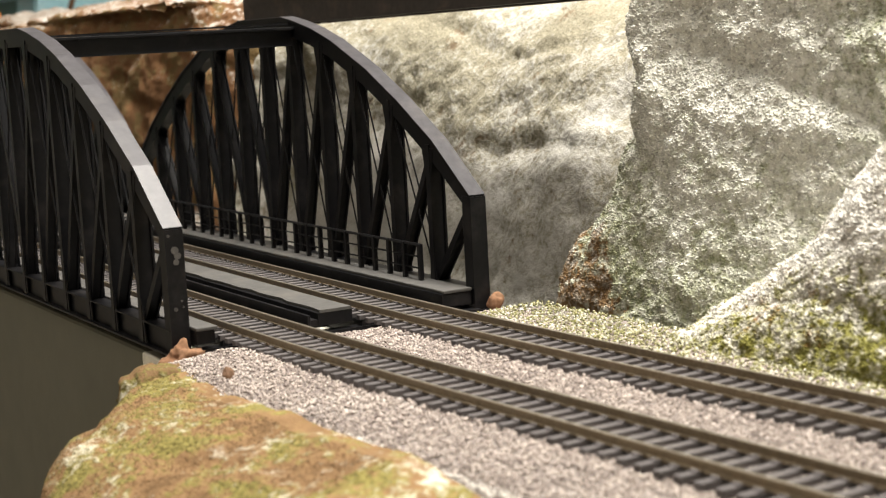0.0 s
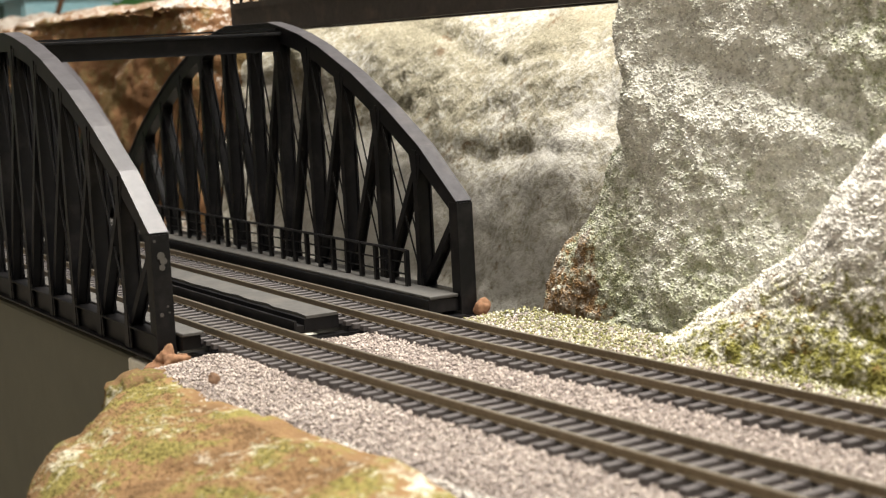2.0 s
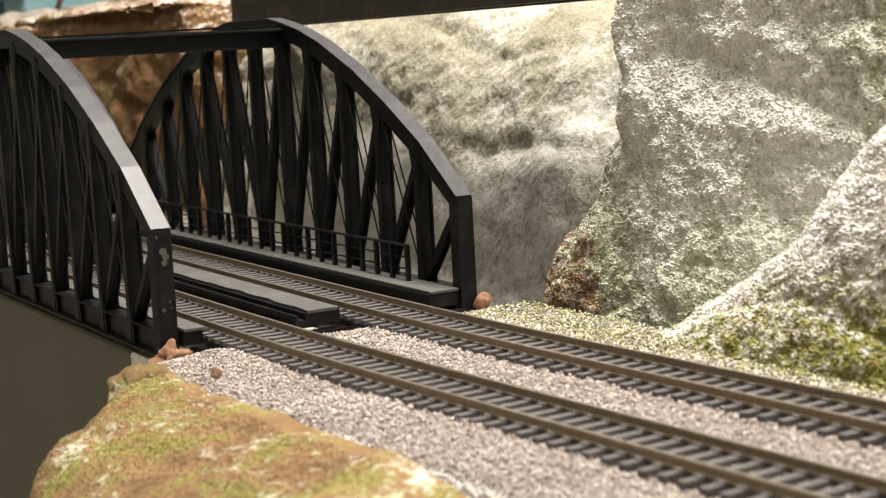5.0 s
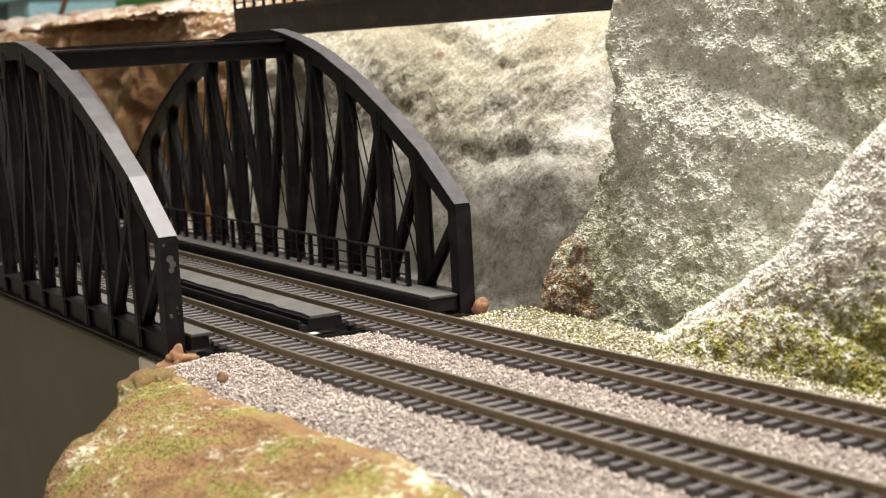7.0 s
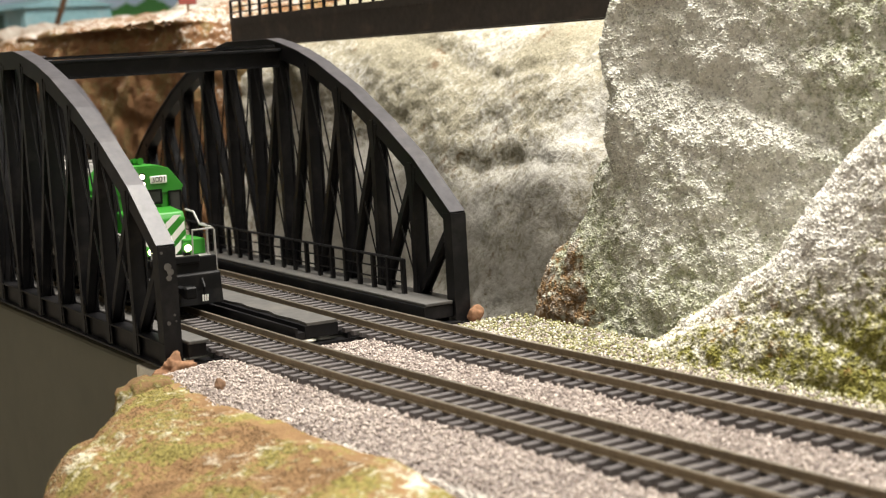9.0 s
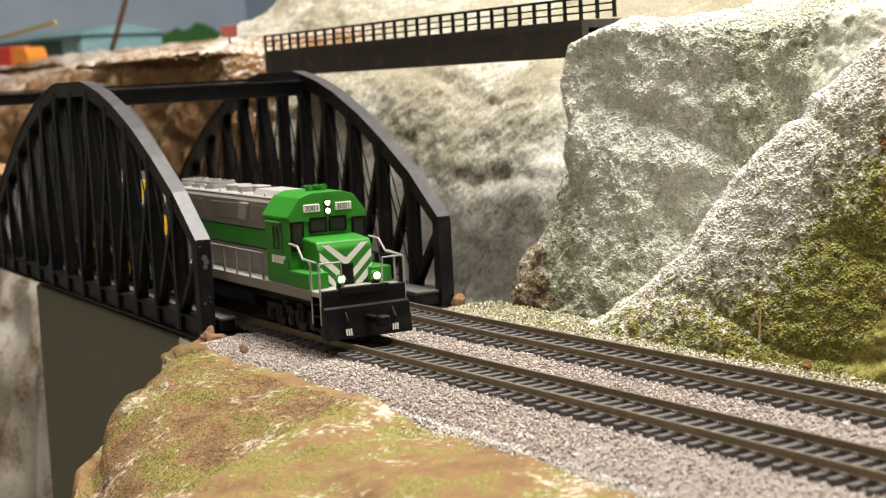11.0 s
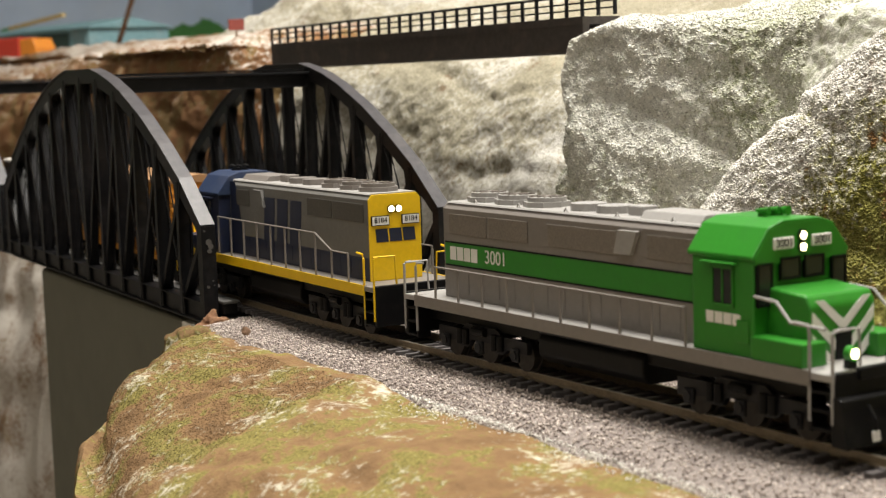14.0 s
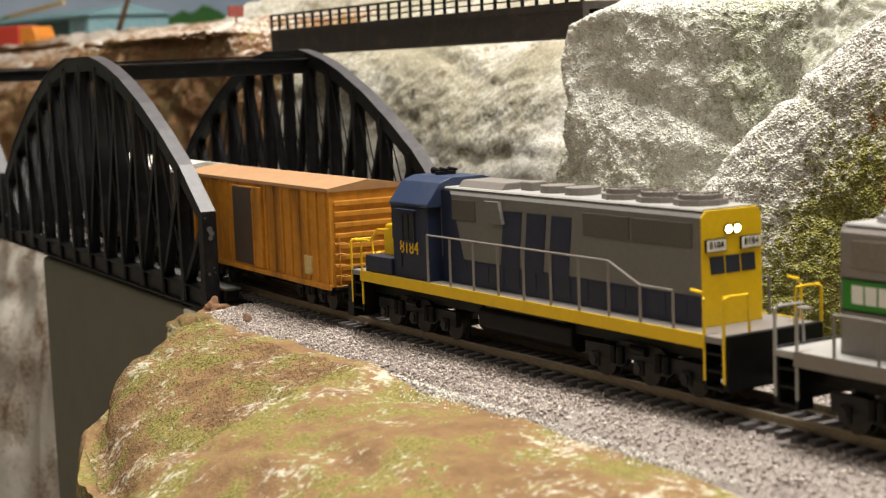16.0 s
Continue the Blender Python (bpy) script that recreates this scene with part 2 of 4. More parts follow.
def box(x0, x1, y0, y1, z0, z1, bevel=0.0, bm=None):
    own = bm is None
    bm = bm or bmesh.new()
    vs = [bm.verts.new((x, y, z)) for z in (z0, z1) for x, y in ((x0, y0), (x1, y0), (x1, y1), (x0, y1))]
    fs = [bm.faces.new([vs[i] for i in f]) for f in ((3, 2, 1, 0), (4, 5, 6, 7), (0, 1, 5, 4), (1, 2, 6, 5), (2, 3, 7, 6), (3, 0, 4, 7))]
    if bevel:
        edges = {e for f in fs for e in f.edges}
        bmesh.ops.bevel(bm, geom=list(edges), offset=bevel, segments=2 if own else 1, affect="EDGES", profile=0.5)
    return bm


def prism(pts, axis, a, b, bevel=0.0, bm=None):
    """A polygon in the other two axes, drawn out along axis from a to b."""
    bm = bm or bmesh.new()
    def v(p, s):
        q = list(p)
        q.insert("xyz".index(axis), s)
        return bm.verts.new(q)
    lo, hi = [v(p, a) for p in pts], [v(p, b) for p in pts]
    fs = [bm.faces.new(lo), bm.faces.new(hi[::-1])]
    for i in range(len(pts)):
        j = (i + 1) % len(pts)
        fs.append(bm.faces.new((lo[i], hi[i], hi[j], lo[j])))
    if bevel:
        bmesh.ops.bevel(bm, geom=list({e for f in fs for e in f.edges}), offset=bevel, segments=2, affect="EDGES", profile=0.5)
    return bm


def beam(p, q, w, h, bm=None, up=(0, 1, 0)):
    """A bar from p to q, w wide across and h deep along up's side."""
    bm = bm or bmesh.new()
    p, q = Vector(p), Vector(q)
    d = (q - p).normalized()
    a = Vector(up)
    a = (a - d * a.dot(d)).normalized()
    b = d.cross(a)
    vs = [[bm.verts.new(o + a * (s * w / 2) + b * (r * h / 2)) for s, r in ((-1, -1), (1, -1), (1, 1), (-1, 1))] for o in (p, q)]
    bm.faces.new(vs[0]), bm.faces.new(vs[1][::-1])
    for i in range(4):
        j = (i + 1) % 4
        bm.faces.new((vs[0][i], vs[1][i], vs[1][j], vs[0][j]))
    return bm


def tube(pts, r, n=6, bm=None):
    bm = bm or bmesh.new()
    pts = [Vector(p) for p in pts]
    rings = []
    for i, p in enumerate(pts):
        d = (pts[min(i + 1, len(pts) - 1)] - pts[max(i - 1, 0)]).normalized()
        a = d.orthogonal().normalized() if abs(d.z) > 0.95 else d.cross(Vector((0, 0, 1))).normalized()
        b = d.cross(a)
        rings.append([bm.verts.new(p + (a * math.cos(k * math.tau / n) + b * math.sin(k * math.tau / n)) * r) for k in range(n)])
    for s, t in zip(rings, rings[1:]):
        for k in range(n):
            bm.faces.new((s[k], s[(k + 1) % n], t[(k + 1) % n], t[k]))
    bm.faces.new(rings[0][::-1]), bm.faces.new(rings[-1])
    return bm


def disc(centre, axis, r, h, n=20, bm=None, r2=None):
    """A drum from centre along axis."""
    bm = bm or bmesh.new()
    c, d = Vector(centre), Vector(axis).normalized()
    a = d.orthogonal().normalized()
    b = d.cross(a)
    r2 = r if r2 is None else r2
    lo = [bm.verts.new(c + (a * math.cos(k * math.tau / n) + b * math.sin(k * math.tau / n)) * r) for k in range(n)]
    hi = [bm.verts.new(c + d * h + (a * math.cos(k * math.tau / n) + b * math.sin(k * math.tau / n)) * r2) for k in range(n)]
    bm.faces.new(lo[::-1]), bm.faces.new(hi)
    for k in range(n):
        bm.faces.new((lo[k], lo[(k + 1) % n], hi[(k + 1) % n], hi[k]))
    return bm


def lettering(name, text, size, m, material, parent, label=""):
    """Digits as a thin mesh; m places them in the parent's space (centimetres)."""
    cu = bpy.data.curves.new(name, "FONT")
    cu.body, cu.size, cu.align_x, cu.align_y, cu.extrude = text, size, "CENTER", "CENTER", 0.008
    tmp = new(name, cu)
    me = bpy.data.meshes.new_from_object(tmp)
    bpy.data.objects.remove(tmp)
    me.transform(m)
    me.transform(Matrix.Scale(CM, 4))
    me.materials.clear()
    me.materials.append(material)
    ob = new(name, me)
    ob.parent = parent
    return tagged(ob, label)


def spline(pts, n):
    """n places along a smooth line through pts."""
    pts = [np.array(p, float) for p in pts]
    ext = [2 * pts[0] - pts[1]] + pts + [2 * pts[-1] - pts[-2]]
    out = []
    for k in range(n):
        s = k / (n - 1) * (len(pts) - 1)
        i = min(int(s), len(pts) - 2)
        f = s - i
        a, b, c, d = ext[i:i + 4]
        out.append(0.5 * (2 * b + (c - a) * f + (2 * a - 5 * b + 4 * c - d) * f * f + (3 * b - a - 3 * c + d) * f ** 3))
    return np.array(out)


def hill(name, contours, nu, nv, rough, grain, material, label, seed):
    """A hillside lofted through a few plan contours, each at its height, with lumps and grain."""
    rows = [spline([(x, y, z) for x, y in pts], nu) for z, pts in contours]
    cols = [spline([r[i] for r in rows], nv) for i in range(nu)]
    g = np.array(cols)
    du, dv = np.gradient(g, axis=0), np.gradient(g, axis=1)
    nrm = np.cross(du, dv)
    nrm /= np.linalg.norm(nrm, axis=2, keepdims=True) + 1e-9
    if (nrm @ np.array((0, -1.0, 0.6))).mean() < 0:
        nrm = -nrm
    verts = []
    crack = 0.16 if name == "mossy_rock" else 0.25
    off = Vector((seed * 7.3, seed * 3.1, seed * 1.7))
    for i in range(nu):
        for j in range(nv):
            p = Vector(g[i, j])
            a = noise.fractal(p * 0.16 + off, 0.9, 2.1, 4) * rough + noise.noise(p * 1.1 + off) * grain * 1.3 + noise.noise(p * 3.7 + off) * grain - crack * max(0.0, 1 - 4.5 * abs(noise.noise(Vector((p.x * 0.09, p.y * 0.20, p.z * 0.20)) + off * 2))) ** 1.6
            verts.append(p + Vector(nrm[i, j]) * a)
    faces = [(i * nv + j, (i + 1) * nv + j, (i + 1) * nv + j + 1, i * nv + j + 1) for i in range(nu - 1) for j in range(nv - 1)]
    me = bpy.data.meshes.new(name)
    me.from_pydata([v * CM for v in verts], [], faces)
    me.materials.append(material)
    me.shade_smooth()
    ob = new(name, me)
    tagged(ob, label, "hillside", kind="structure")
    return ob, np.array(verts).reshape(nu, nv, 3)


def grains(name, places, sizes, material, label, seed):
    """Loose grains as small uneven lumps, in one mesh."""
    rng = np.random.default_rng(seed)
    base = np.array([(1, 0, 0), (-1, 0, 0), (0, 1, 0), (0, -1, 0), (0, 0, 1), (0, 0, -1)], float)
    tri = np.array([(0, 2, 4), (2, 1, 4), (1, 3, 4), (3, 0, 4), (2, 0, 5), (1, 2, 5), (3, 1, 5), (0, 3, 5)])
    n = len(places)
    shape = base[None] * rng.uniform(0.6, 1.25, (n, 6, 1)) * np.array(sizes)[:, None, None]
    ang = rng.uniform(0, math.tau, n)
    c, s = np.cos(ang), np.sin(ang)
    x, y = shape[:, :, 0] * c[:, None] - shape[:, :, 1] * s[:, None], shape[:, :, 0] * s[:, None] + shape[:, :, 1] * c[:, None]
    tilt = rng.uniform(-0.8, 0.8, n)
    c, s = np.cos(tilt), np.sin(tilt)
    z = shape[:, :, 2] * 0.8
    y, z = y * c[:, None] - z * s[:, None], y * s[:, None] + z * c[:, None]
    v = (np.stack([x, y, z], 2) + np.array(places)[:, None]).reshape(-1, 3) * CM
    f = (tri[None] + 6 * np.arange(n)[:, None, None]).reshape(-1, 3)
    me = bpy.data.meshes.new(name)
    me.vertices.add(len(v))
    me.vertices.foreach_set("co", v.astype(np.float32).ravel())
    me.loops.add(f.size)
    me.loops.foreach_set("vertex_index", f.astype(np.int32).ravel())
    me.polygons.add(len(f))
    me.polygons.foreach_set("loop_start", (np.arange(len(f)) * 3).astype(np.int32))
    me.update(calc_edges=True)
    me.materials.append(material)
    return tagged(new(name, me), label, "scenery grain", kind="stuff")


def on_sheet(g, n, u0, u1, v0, v1, seed):
    """Random places on a lofted sheet, spread by area."""
    rng = np.random.default_rng(seed)
    nu, nv = g.shape[:2]
    i0, i1, j0, j1 = int(u0 * (nu - 1)), int(u1 * (nu - 1)), int(v0 * (nv - 1)), int(v1 * (nv - 1))
    a = g[i0:i1, j0:j1]
    area = np.linalg.norm(np.cross(g[i0 + 1:i1 + 1, j0:j1] - a, g[i0:i1, j0 + 1:j1 + 1] - a), axis=2).ravel()
    k = rng.choice(len(area), n, p=area / area.sum())
    i, j = i0 + k // (j1 - j0), j0 + k % (j1 - j0)
    f, h = rng.random((n, 1)), rng.random((n, 1))
    return g[i, j] * (1 - f) * (1 - h) + g[i + 1, j] * f * (1 - h) + g[i, j + 1] * (1 - f) * h + g[i + 1, j + 1] * f * h


# ---- the line ----
SPACING, GAUGE, BEND, BEND_AT = 5.0, 1.65, 0.068, 5.2


def swerve(x):
    """How far the tracks have swung aside at x."""
    return BEND * 3.0 * math.log1p(math.exp(min(60, (x - BEND_AT) / 3.0)))


def slope(x):
    return BEND / (1 + math.exp(-(x - BEND_AT) / 3.0))


# ---- room and layout base ----
def room():
    for name, b in (("wall_back", (-300, 250, 118, 126, -100, 175)), ("wall_front", (-300, 250, -206, -200, -100, 175)),
                    ("wall_left", (-306, -300, -206, 126, -100, 175)), ("wall_right", (250, 256, -206, 126, -100, 175))):
        tagged(part(name, box(*b), WALL), "plain painted club room wall", "wall", kind="structure")
    tagged(part("floor", box(-306, 256, -206, 126, -106, -100), WALL), "plain club room floor", "floor", kind="structure")
    tagged(part("ceiling", box(-306, 256, -206, 126, 175, 181), WALL), "plain white club room ceiling", "ceiling", kind="structure")
    # Light fittings out of view, added around the two lamps; their panels glow.
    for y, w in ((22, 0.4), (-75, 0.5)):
        lamp = thing("added_ceiling_light", "added long rectangular ceiling light with a white frame, out of view", "ceiling light", "ceiling lights", (15 if y > 0 else 50, y, 158))
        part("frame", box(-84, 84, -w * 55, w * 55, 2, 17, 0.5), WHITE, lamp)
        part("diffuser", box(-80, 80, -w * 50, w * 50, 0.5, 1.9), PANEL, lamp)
    tagged(part("backdrop", box(-290, 200, 112, 113, -20, 80), SKY), "backdrop board painted as pale blue sky", "backdrop", kind="structure")
    tagged(part("backdrop_side", box(-286, -285, -60, 112, -20, 80), SKY), "backdrop board painted as pale blue sky", "backdrop", kind="structure")
    for name, along, fixed, a, b in (("painted_tree_line", "y", -284.6, -60, 111), ("painted_tree_line_back", "x", 111.6, -284, 60)):
        n = 260
        top = [(a + (b - a) * k / n, 19.5 + 5.0 * abs(noise.fractal(Vector((k * 0.06, fixed, 0)), 1.0, 2.0, 4)) + 0.5 * noise.noise(Vector((k * 0.9, 0, 0)))) for k in range(n + 1)]
        pts = [(a, 0)] + top + [(b, 0)]
        pr = prism(pts, "x" if along == "y" else "y", fixed - 0.2, fixed + 0.2)
        tagged(part(name, pr, TREES), "row of green trees painted along the backdrop", "backdrop", kind="structure")


def layout_base():
    # ballast bed under both tracks
    nu, nv = 200, 40
    verts, faces = [], []
    for i in range(nu):
        x = -0.3 + 90 * i / (nu - 1)
        for j in range(nv):
            v = j / (nv - 1)
            y = -4.6 + 14.6 * v
            edge = max(0, abs(y - 2.6) - 4.6)
            z = -0.44 - (0.1 * edge + 0.3 * max(0, edge - 1.7) if y < 2 else 0.02 * edge) - 0.07 * noise.noise(Vector((x * 0.4, y * 0.4, 0)))
            if x < 1.5:
                z -= 0.25 * (1.5 - x)
            verts.append((x * CM, (y + swerve(x)) * CM, z * CM))
    faces = [(i * nv + j, (i + 1) * nv + j, (i + 1) * nv + j + 1, i * nv + j + 1) for i in range(nu - 1) for j in range(nv - 1)]
    me = bpy.data.meshes.new("ground")
    me.from_pydata(verts, [], faces)
    me.materials.append(GROUND)
    me.shade_smooth()
    tagged(new("ground", me), "grey ballast bed under two model tracks", "ground", kind="structure")
    pier = thing("bridge_pier", "tall grey-green painted bridge pier below the black arch bridge", "bridge pier")
    part("body", box(-28.2, -2.6, -2.75, 8.6, -60, -1.02, 0.15), PIER, pier)
    part("cap", box(-3.4, -1.3, -2.95, 8.5, -1.8, -1.01, 0.08), PLASTER, pier, "bare white plaster block")


def track(name, y0, label):
    """One track: two rails on ties, swinging aside past the bridge."""
    tr = thing(name, label, "railway track", "model tracks")
    xs = [-72 + 2.0 * i for i in range(43)] + [14 + 2.0 * i for i in range(38)]
    for side in (-1, 1):
        foot, head, top = bmesh.new(), bmesh.new(), bmesh.new()
        for bm, w, z0, z1 in ((foot, 0.10, -0.25, -0.20), (head, 0.035, -0.20, -0.07), (head, 0.058, -0.075, -0.012), (top, 0.048, -0.014, 0.0)):
            ring = []
            for x in xs:
                y, s = y0 + side * GAUGE / 2 + swerve(x), slope(x)
                ring.append([bm.verts.new((x - s * d, y + d, z)) for d, z in ((-w, z0), (w, z0), (w, z1), (-w, z1))])
            for a, b in zip(ring, ring[1:]):
                for k in range(4):
                    bm.faces.new((a[k], a[(k + 1) % 4], b[(k + 1) % 4], b[k]))
        rail = part("rail", foot, RAIL_STEEL, tr)
        part("web", head, RAIL_STEEL, rail)
        part("railhead", top, RAIL_TOP, rail, "worn shiny rail head")
    bm = box(-0.125, 0.125, -1.45, 1.45, -0.42, -0.25, 0.02)
    spikes = [(s * GAUGE / 2 + d) for s in (-1, 1) for d in (-0.14, 0.14)]
    for d in spikes:
        box(-0.12, 0.12, d - 0.06, d + 0.06, -0.26, -0.215, 0, bm)
    first = part("tie", bm, TIE, tr)
    me = first.data
    n = 0
    x = -71.6
    rng = random.Random(5)
    while x < 62:
        o = first if n == 0 else new("tie", me)
        o.parent = tr
        o.matrix_basis = pose(x * CM, (y0 + swerve(x) + rng.uniform(-0.04, 0.04)) * CM, rng.uniform(-0.012, 0.008) * CM, 0, 0, math.degrees(slope(x)) + rng.uniform(-1.2, 1.2))
        x += 0.62
        n += 1
    return tr


# ---- the black arch bridge ----
SPAN = 35.0
HALF_ARCH = [(0, 3.35), (-2.5, 5.2), (-5.0, 6.6), (-7.5, 7.82), (-10.4, 8.95), (-12.2, 9.48), (-13.9, 9.84), (-15.2, 10.05)]
ARCH = HALF_ARCH + [(-SPAN - x, z) for x, z in HALF_ARCH[::-1]]


def arch_z(x):
    for (xa, za), (xb, zb) in zip(ARCH, ARCH[1:]):
        if xb <= x <= xa:
            return za + (zb - za) * (xa - x) / (xa - xb)
    return 3.35


def arch_bridge(at):
    br = thing("arch_bridge", "black plastic double-track arch truss bridge with walkways, dusty and chipped", "bridge", "arch bridges", at)
    for y, out in ((-2.62, -1), (8.53, 1)):
        # top chord: a box rib bent at the panel points
        bm = bmesh.new()
        rings = []
        for i, (x, z) in enumerate(ARCH):
            a, b = ARCH[max(i - 1, 0)], ARCH[min(i + 1, len(ARCH) - 1)]
            d = Vector((b[0] - a[0], b[1] - a[1])).normalized()
            nx, nz = -d.y, d.x
            if nz < 0:
                nx, nz = -nx, -nz
            if i in (0, len(ARCH) - 1):
                nx, nz = 0, 1
            rings.append([bm.verts.new((x + nx * h, y + w, z + nz * h)) for w, h in ((-0.30, -0.10), (-0.30, -0.02), (0.30, -0.02), (0.30, -0.10), (0.26, -0.10), (0.26, -0.72), (-0.26, -0.72), (-0.26, -0.10))])
        for s, t in zip(rings, rings[1:]):
            for k in range(8):
                bm.faces.new((s[k], s[(k + 1) % 8], t[(k + 1) % 8], t[k]))
        bm.faces.new(rings[0][::-1]), bm.faces.new(rings[-1])
        chord = part("arch_rib", bm, IRON, br)
        # Thin plate along the rib's top that carries its dust and painted sheen.
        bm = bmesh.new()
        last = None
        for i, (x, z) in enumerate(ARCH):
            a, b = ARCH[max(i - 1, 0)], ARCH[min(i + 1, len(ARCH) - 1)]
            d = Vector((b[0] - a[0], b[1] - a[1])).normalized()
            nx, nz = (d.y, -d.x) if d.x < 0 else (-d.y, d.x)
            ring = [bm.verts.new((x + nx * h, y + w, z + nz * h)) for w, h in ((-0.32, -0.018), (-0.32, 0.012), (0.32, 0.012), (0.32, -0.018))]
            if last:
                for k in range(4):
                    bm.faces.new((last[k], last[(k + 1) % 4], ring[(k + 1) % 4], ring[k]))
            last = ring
        part("cap_plate", bm, RIBTOP, chord, "grey cap plate with dust and painted sheen")
        # bottom chord with its flange
        bc = part("bottom_chord", box(-SPAN - 0.2, 0.0, y - 0.16, y + 0.16, -0.68, 0.02, 0.03), IRON, br)
        part("flange", box(-SPAN - 0.3, 0.1, y - 0.40, y + 0.40, -0.76, -0.68, 0.02), IRON, bc)
        part("top_flange", box(-SPAN - 0.2, -0.1, y - 0.30, y + 0.30, 0.022, 0.08, 0.015), IRON, bc)
        for x in (0, -SPAN):
            sgn = 1 if x == 0 else -1
            a, b = sorted((x - sgn * 0.62, x - sgn * 0.02))
            bm = box(a, b, y - 0.28, y + 0.28, -0.7, 3.31, 0.04)
            a, b = sorted((x - sgn * 0.02, x + sgn * 0.05))
            box(a, b, y - 0.31, y + 0.31, -0.78, 3.29, 0.0, bm)
            part("end_post", bm, IRON, br)
        xs = [-SPAN * i / 12 for i in range(13)]
        for i in range(1, 12):
            x = xs[i]
            top = arch_z(x) - 0.4
            # an I-shaped post: a web between two flanges, tapered gussets at both ends
            bm = box(x - 0.05, x + 0.05, y - 0.24, y + 0.24, -0.6, top)
            for d in (-1, 1):
                box(x - 0.15, x + 0.15, y + d * 0.27 - 0.035, y + d * 0.27 + 0.035, -0.7, top, 0, bm)
                prism([(x - 0.36, -0.66), (x + 0.36, -0.66), (x + 0.17, 0.75), (x - 0.17, 0.75)], "y", y + d * 0.262 - 0.02, y + d * 0.262 + 0.02, 0, bm)
                prism([(x - 0.42, top - 0.15), (x + 0.42, top - 0.15), (x + 0.17, top - 1.25), (x - 0.17, top - 1.25)], "y", y + d * 0.262 - 0.02, y + d * 0.262 + 0.02, 0, bm)
            part("post", bm, IRON, br)
        for i in range(12):
            xa, xb = xs[i], xs[i + 1]
            hi, lo = (xa, xb) if i < 6 else (xb, xa)
            first = hi in (0, -SPAN)
            dx = (-0.3 if hi == 0 else 0.3) if first else 0
            top = (hi + dx, y, (2.9 if first else arch_z(hi) - 0.75))
            bm = bmesh.new()
            for d in (-1, 1):
                beam((lo, y + d * 0.17, 0.0), (top[0], y + d * 0.17, top[2]), 0.06, 0.26, bm)
            beam((lo, y, 0.0), top, 0.30, 0.05, bm)
            part("diagonal", bm, IRON, br)
            if not first:
                for d in (-0.14, 0.14):
                    part("tie_rod", tube([(hi, y + d, 0.05), (lo, y + d, arch_z(lo) - 0.6)], 0.035, 5), IRON, br)
    # portal struts over the tracks
    for x in (-14.2, 14.2 - SPAN):
        z = arch_z(x) - 0.35
        bm = box(x - 0.36, x + 0.36, -2.36, 8.27, z - 0.06, z + 0.06, 0.02)
        box(x - 0.06, x + 0.06, -2.36, 8.27, z - 0.66, z - 0.06, 0.0, bm)
        box(x - 0.3, x + 0.3, -2.36, 8.27, z - 0.73, z - 0.66, 0.0, bm)
        part("portal_strut", bm, IRON, br)
    for a, b in (((-14.4, -2.3), (14.4 - SPAN, 8.2)), ((-14.4, 8.2), (14.4 - SPAN, -2.3))):
        part("lateral_brace", beam((a[0], a[1], 9.66 if a[1] < 0 else 9.74), (b[0], b[1], 9.66 if a[1] < 0 else 9.74), 0.07, 0.34, None, (0, 0, 1)), IRON, br)
    # deck: stringers, walkways and the rail of the far walkway
    for y0 in (0, SPACING):
        for d in (-1.1, 1.1):
            part("stringer", box(-SPAN, 0.2, y0 + d - 0.2, y0 + d + 0.2, -1.0, -0.44, 0.03), IRON, br)
    for i in range(13):
        part("floor_beam", box(-SPAN * i / 12 - 0.25, -SPAN * i / 12 + 0.25, -2.4, 8.3, -1.0, -0.62), IRON, br)
    near_w = part("walkway", box(-SPAN, 0.55, -2.28, -1.55, 0.03, 0.15, 0.03), WALKTOP, br, "grey dusty walkway board")
    part("edge_beam", box(-SPAN, 0.4, -2.24, -1.60, -0.42, 0.02, 0.03), IRON, near_w)
    bm = bmesh.new()
    n = 40
    prof = [(-SPAN + (SPAN + 0.1) * i / n, 2.28 + 0.09 * math.cos(i * 2.1) * (1 if i % 4 < 2 else 0.2)) for i in range(n + 1)]
    prism(prof + [(0.1, 3.38), (-SPAN, 3.38)], "z", 0.0, 0.10, 0, bm)
    mid = part("middle_walkway", bm, WALKTOP, br, "grey dusty walkway board with a worn wavy edge")
    bm = box(-SPAN, 0.05, 1.78, 1.90, -0.42, -0.04, 0.02)
    box(-SPAN, 0.05, 1.90, 2.16, -0.42, -0.22, 0.0, bm)
    box(-SPAN, 0.08, 2.16, 3.42, -0.42, -0.004, 0.0, bm)
    part("edge_beam", bm, IRON, mid)
    far_w = part("far_walkway", box(-SPAN, -0.1, 7.05, 8.2, 0.0, 0.12, 0.03), WALKTOP, br, "grey dusty walkway board")
    part("edge_beam", box(-SPAN, -0.15, 7.0, 8.22, -0.5, -0.004, 0.03), IRON, far_w)
    rail = part("railing", tube([(1.0 - SPAN, 7.75, 1.42), (-2.95, 7.75, 1.42)], 0.055, 6), IRON, br, "thin black railing")
    for z in (0.98, 0.55):
        part("mid_rail", tube([(1.0 - SPAN, 7.75, z), (-2.95, 7.75, z)], 0.035, 5), IRON, rail)
    x = -2.95
    while x > 1.0 - SPAN:
        part("railing_post", box(x - 0.10, x + 0.10, 7.67, 7.83, 0.11, 1.45, 0.02), IRON, rail)
        x -= 1.22
    # pale chips on the end post
    chips = bmesh.new()
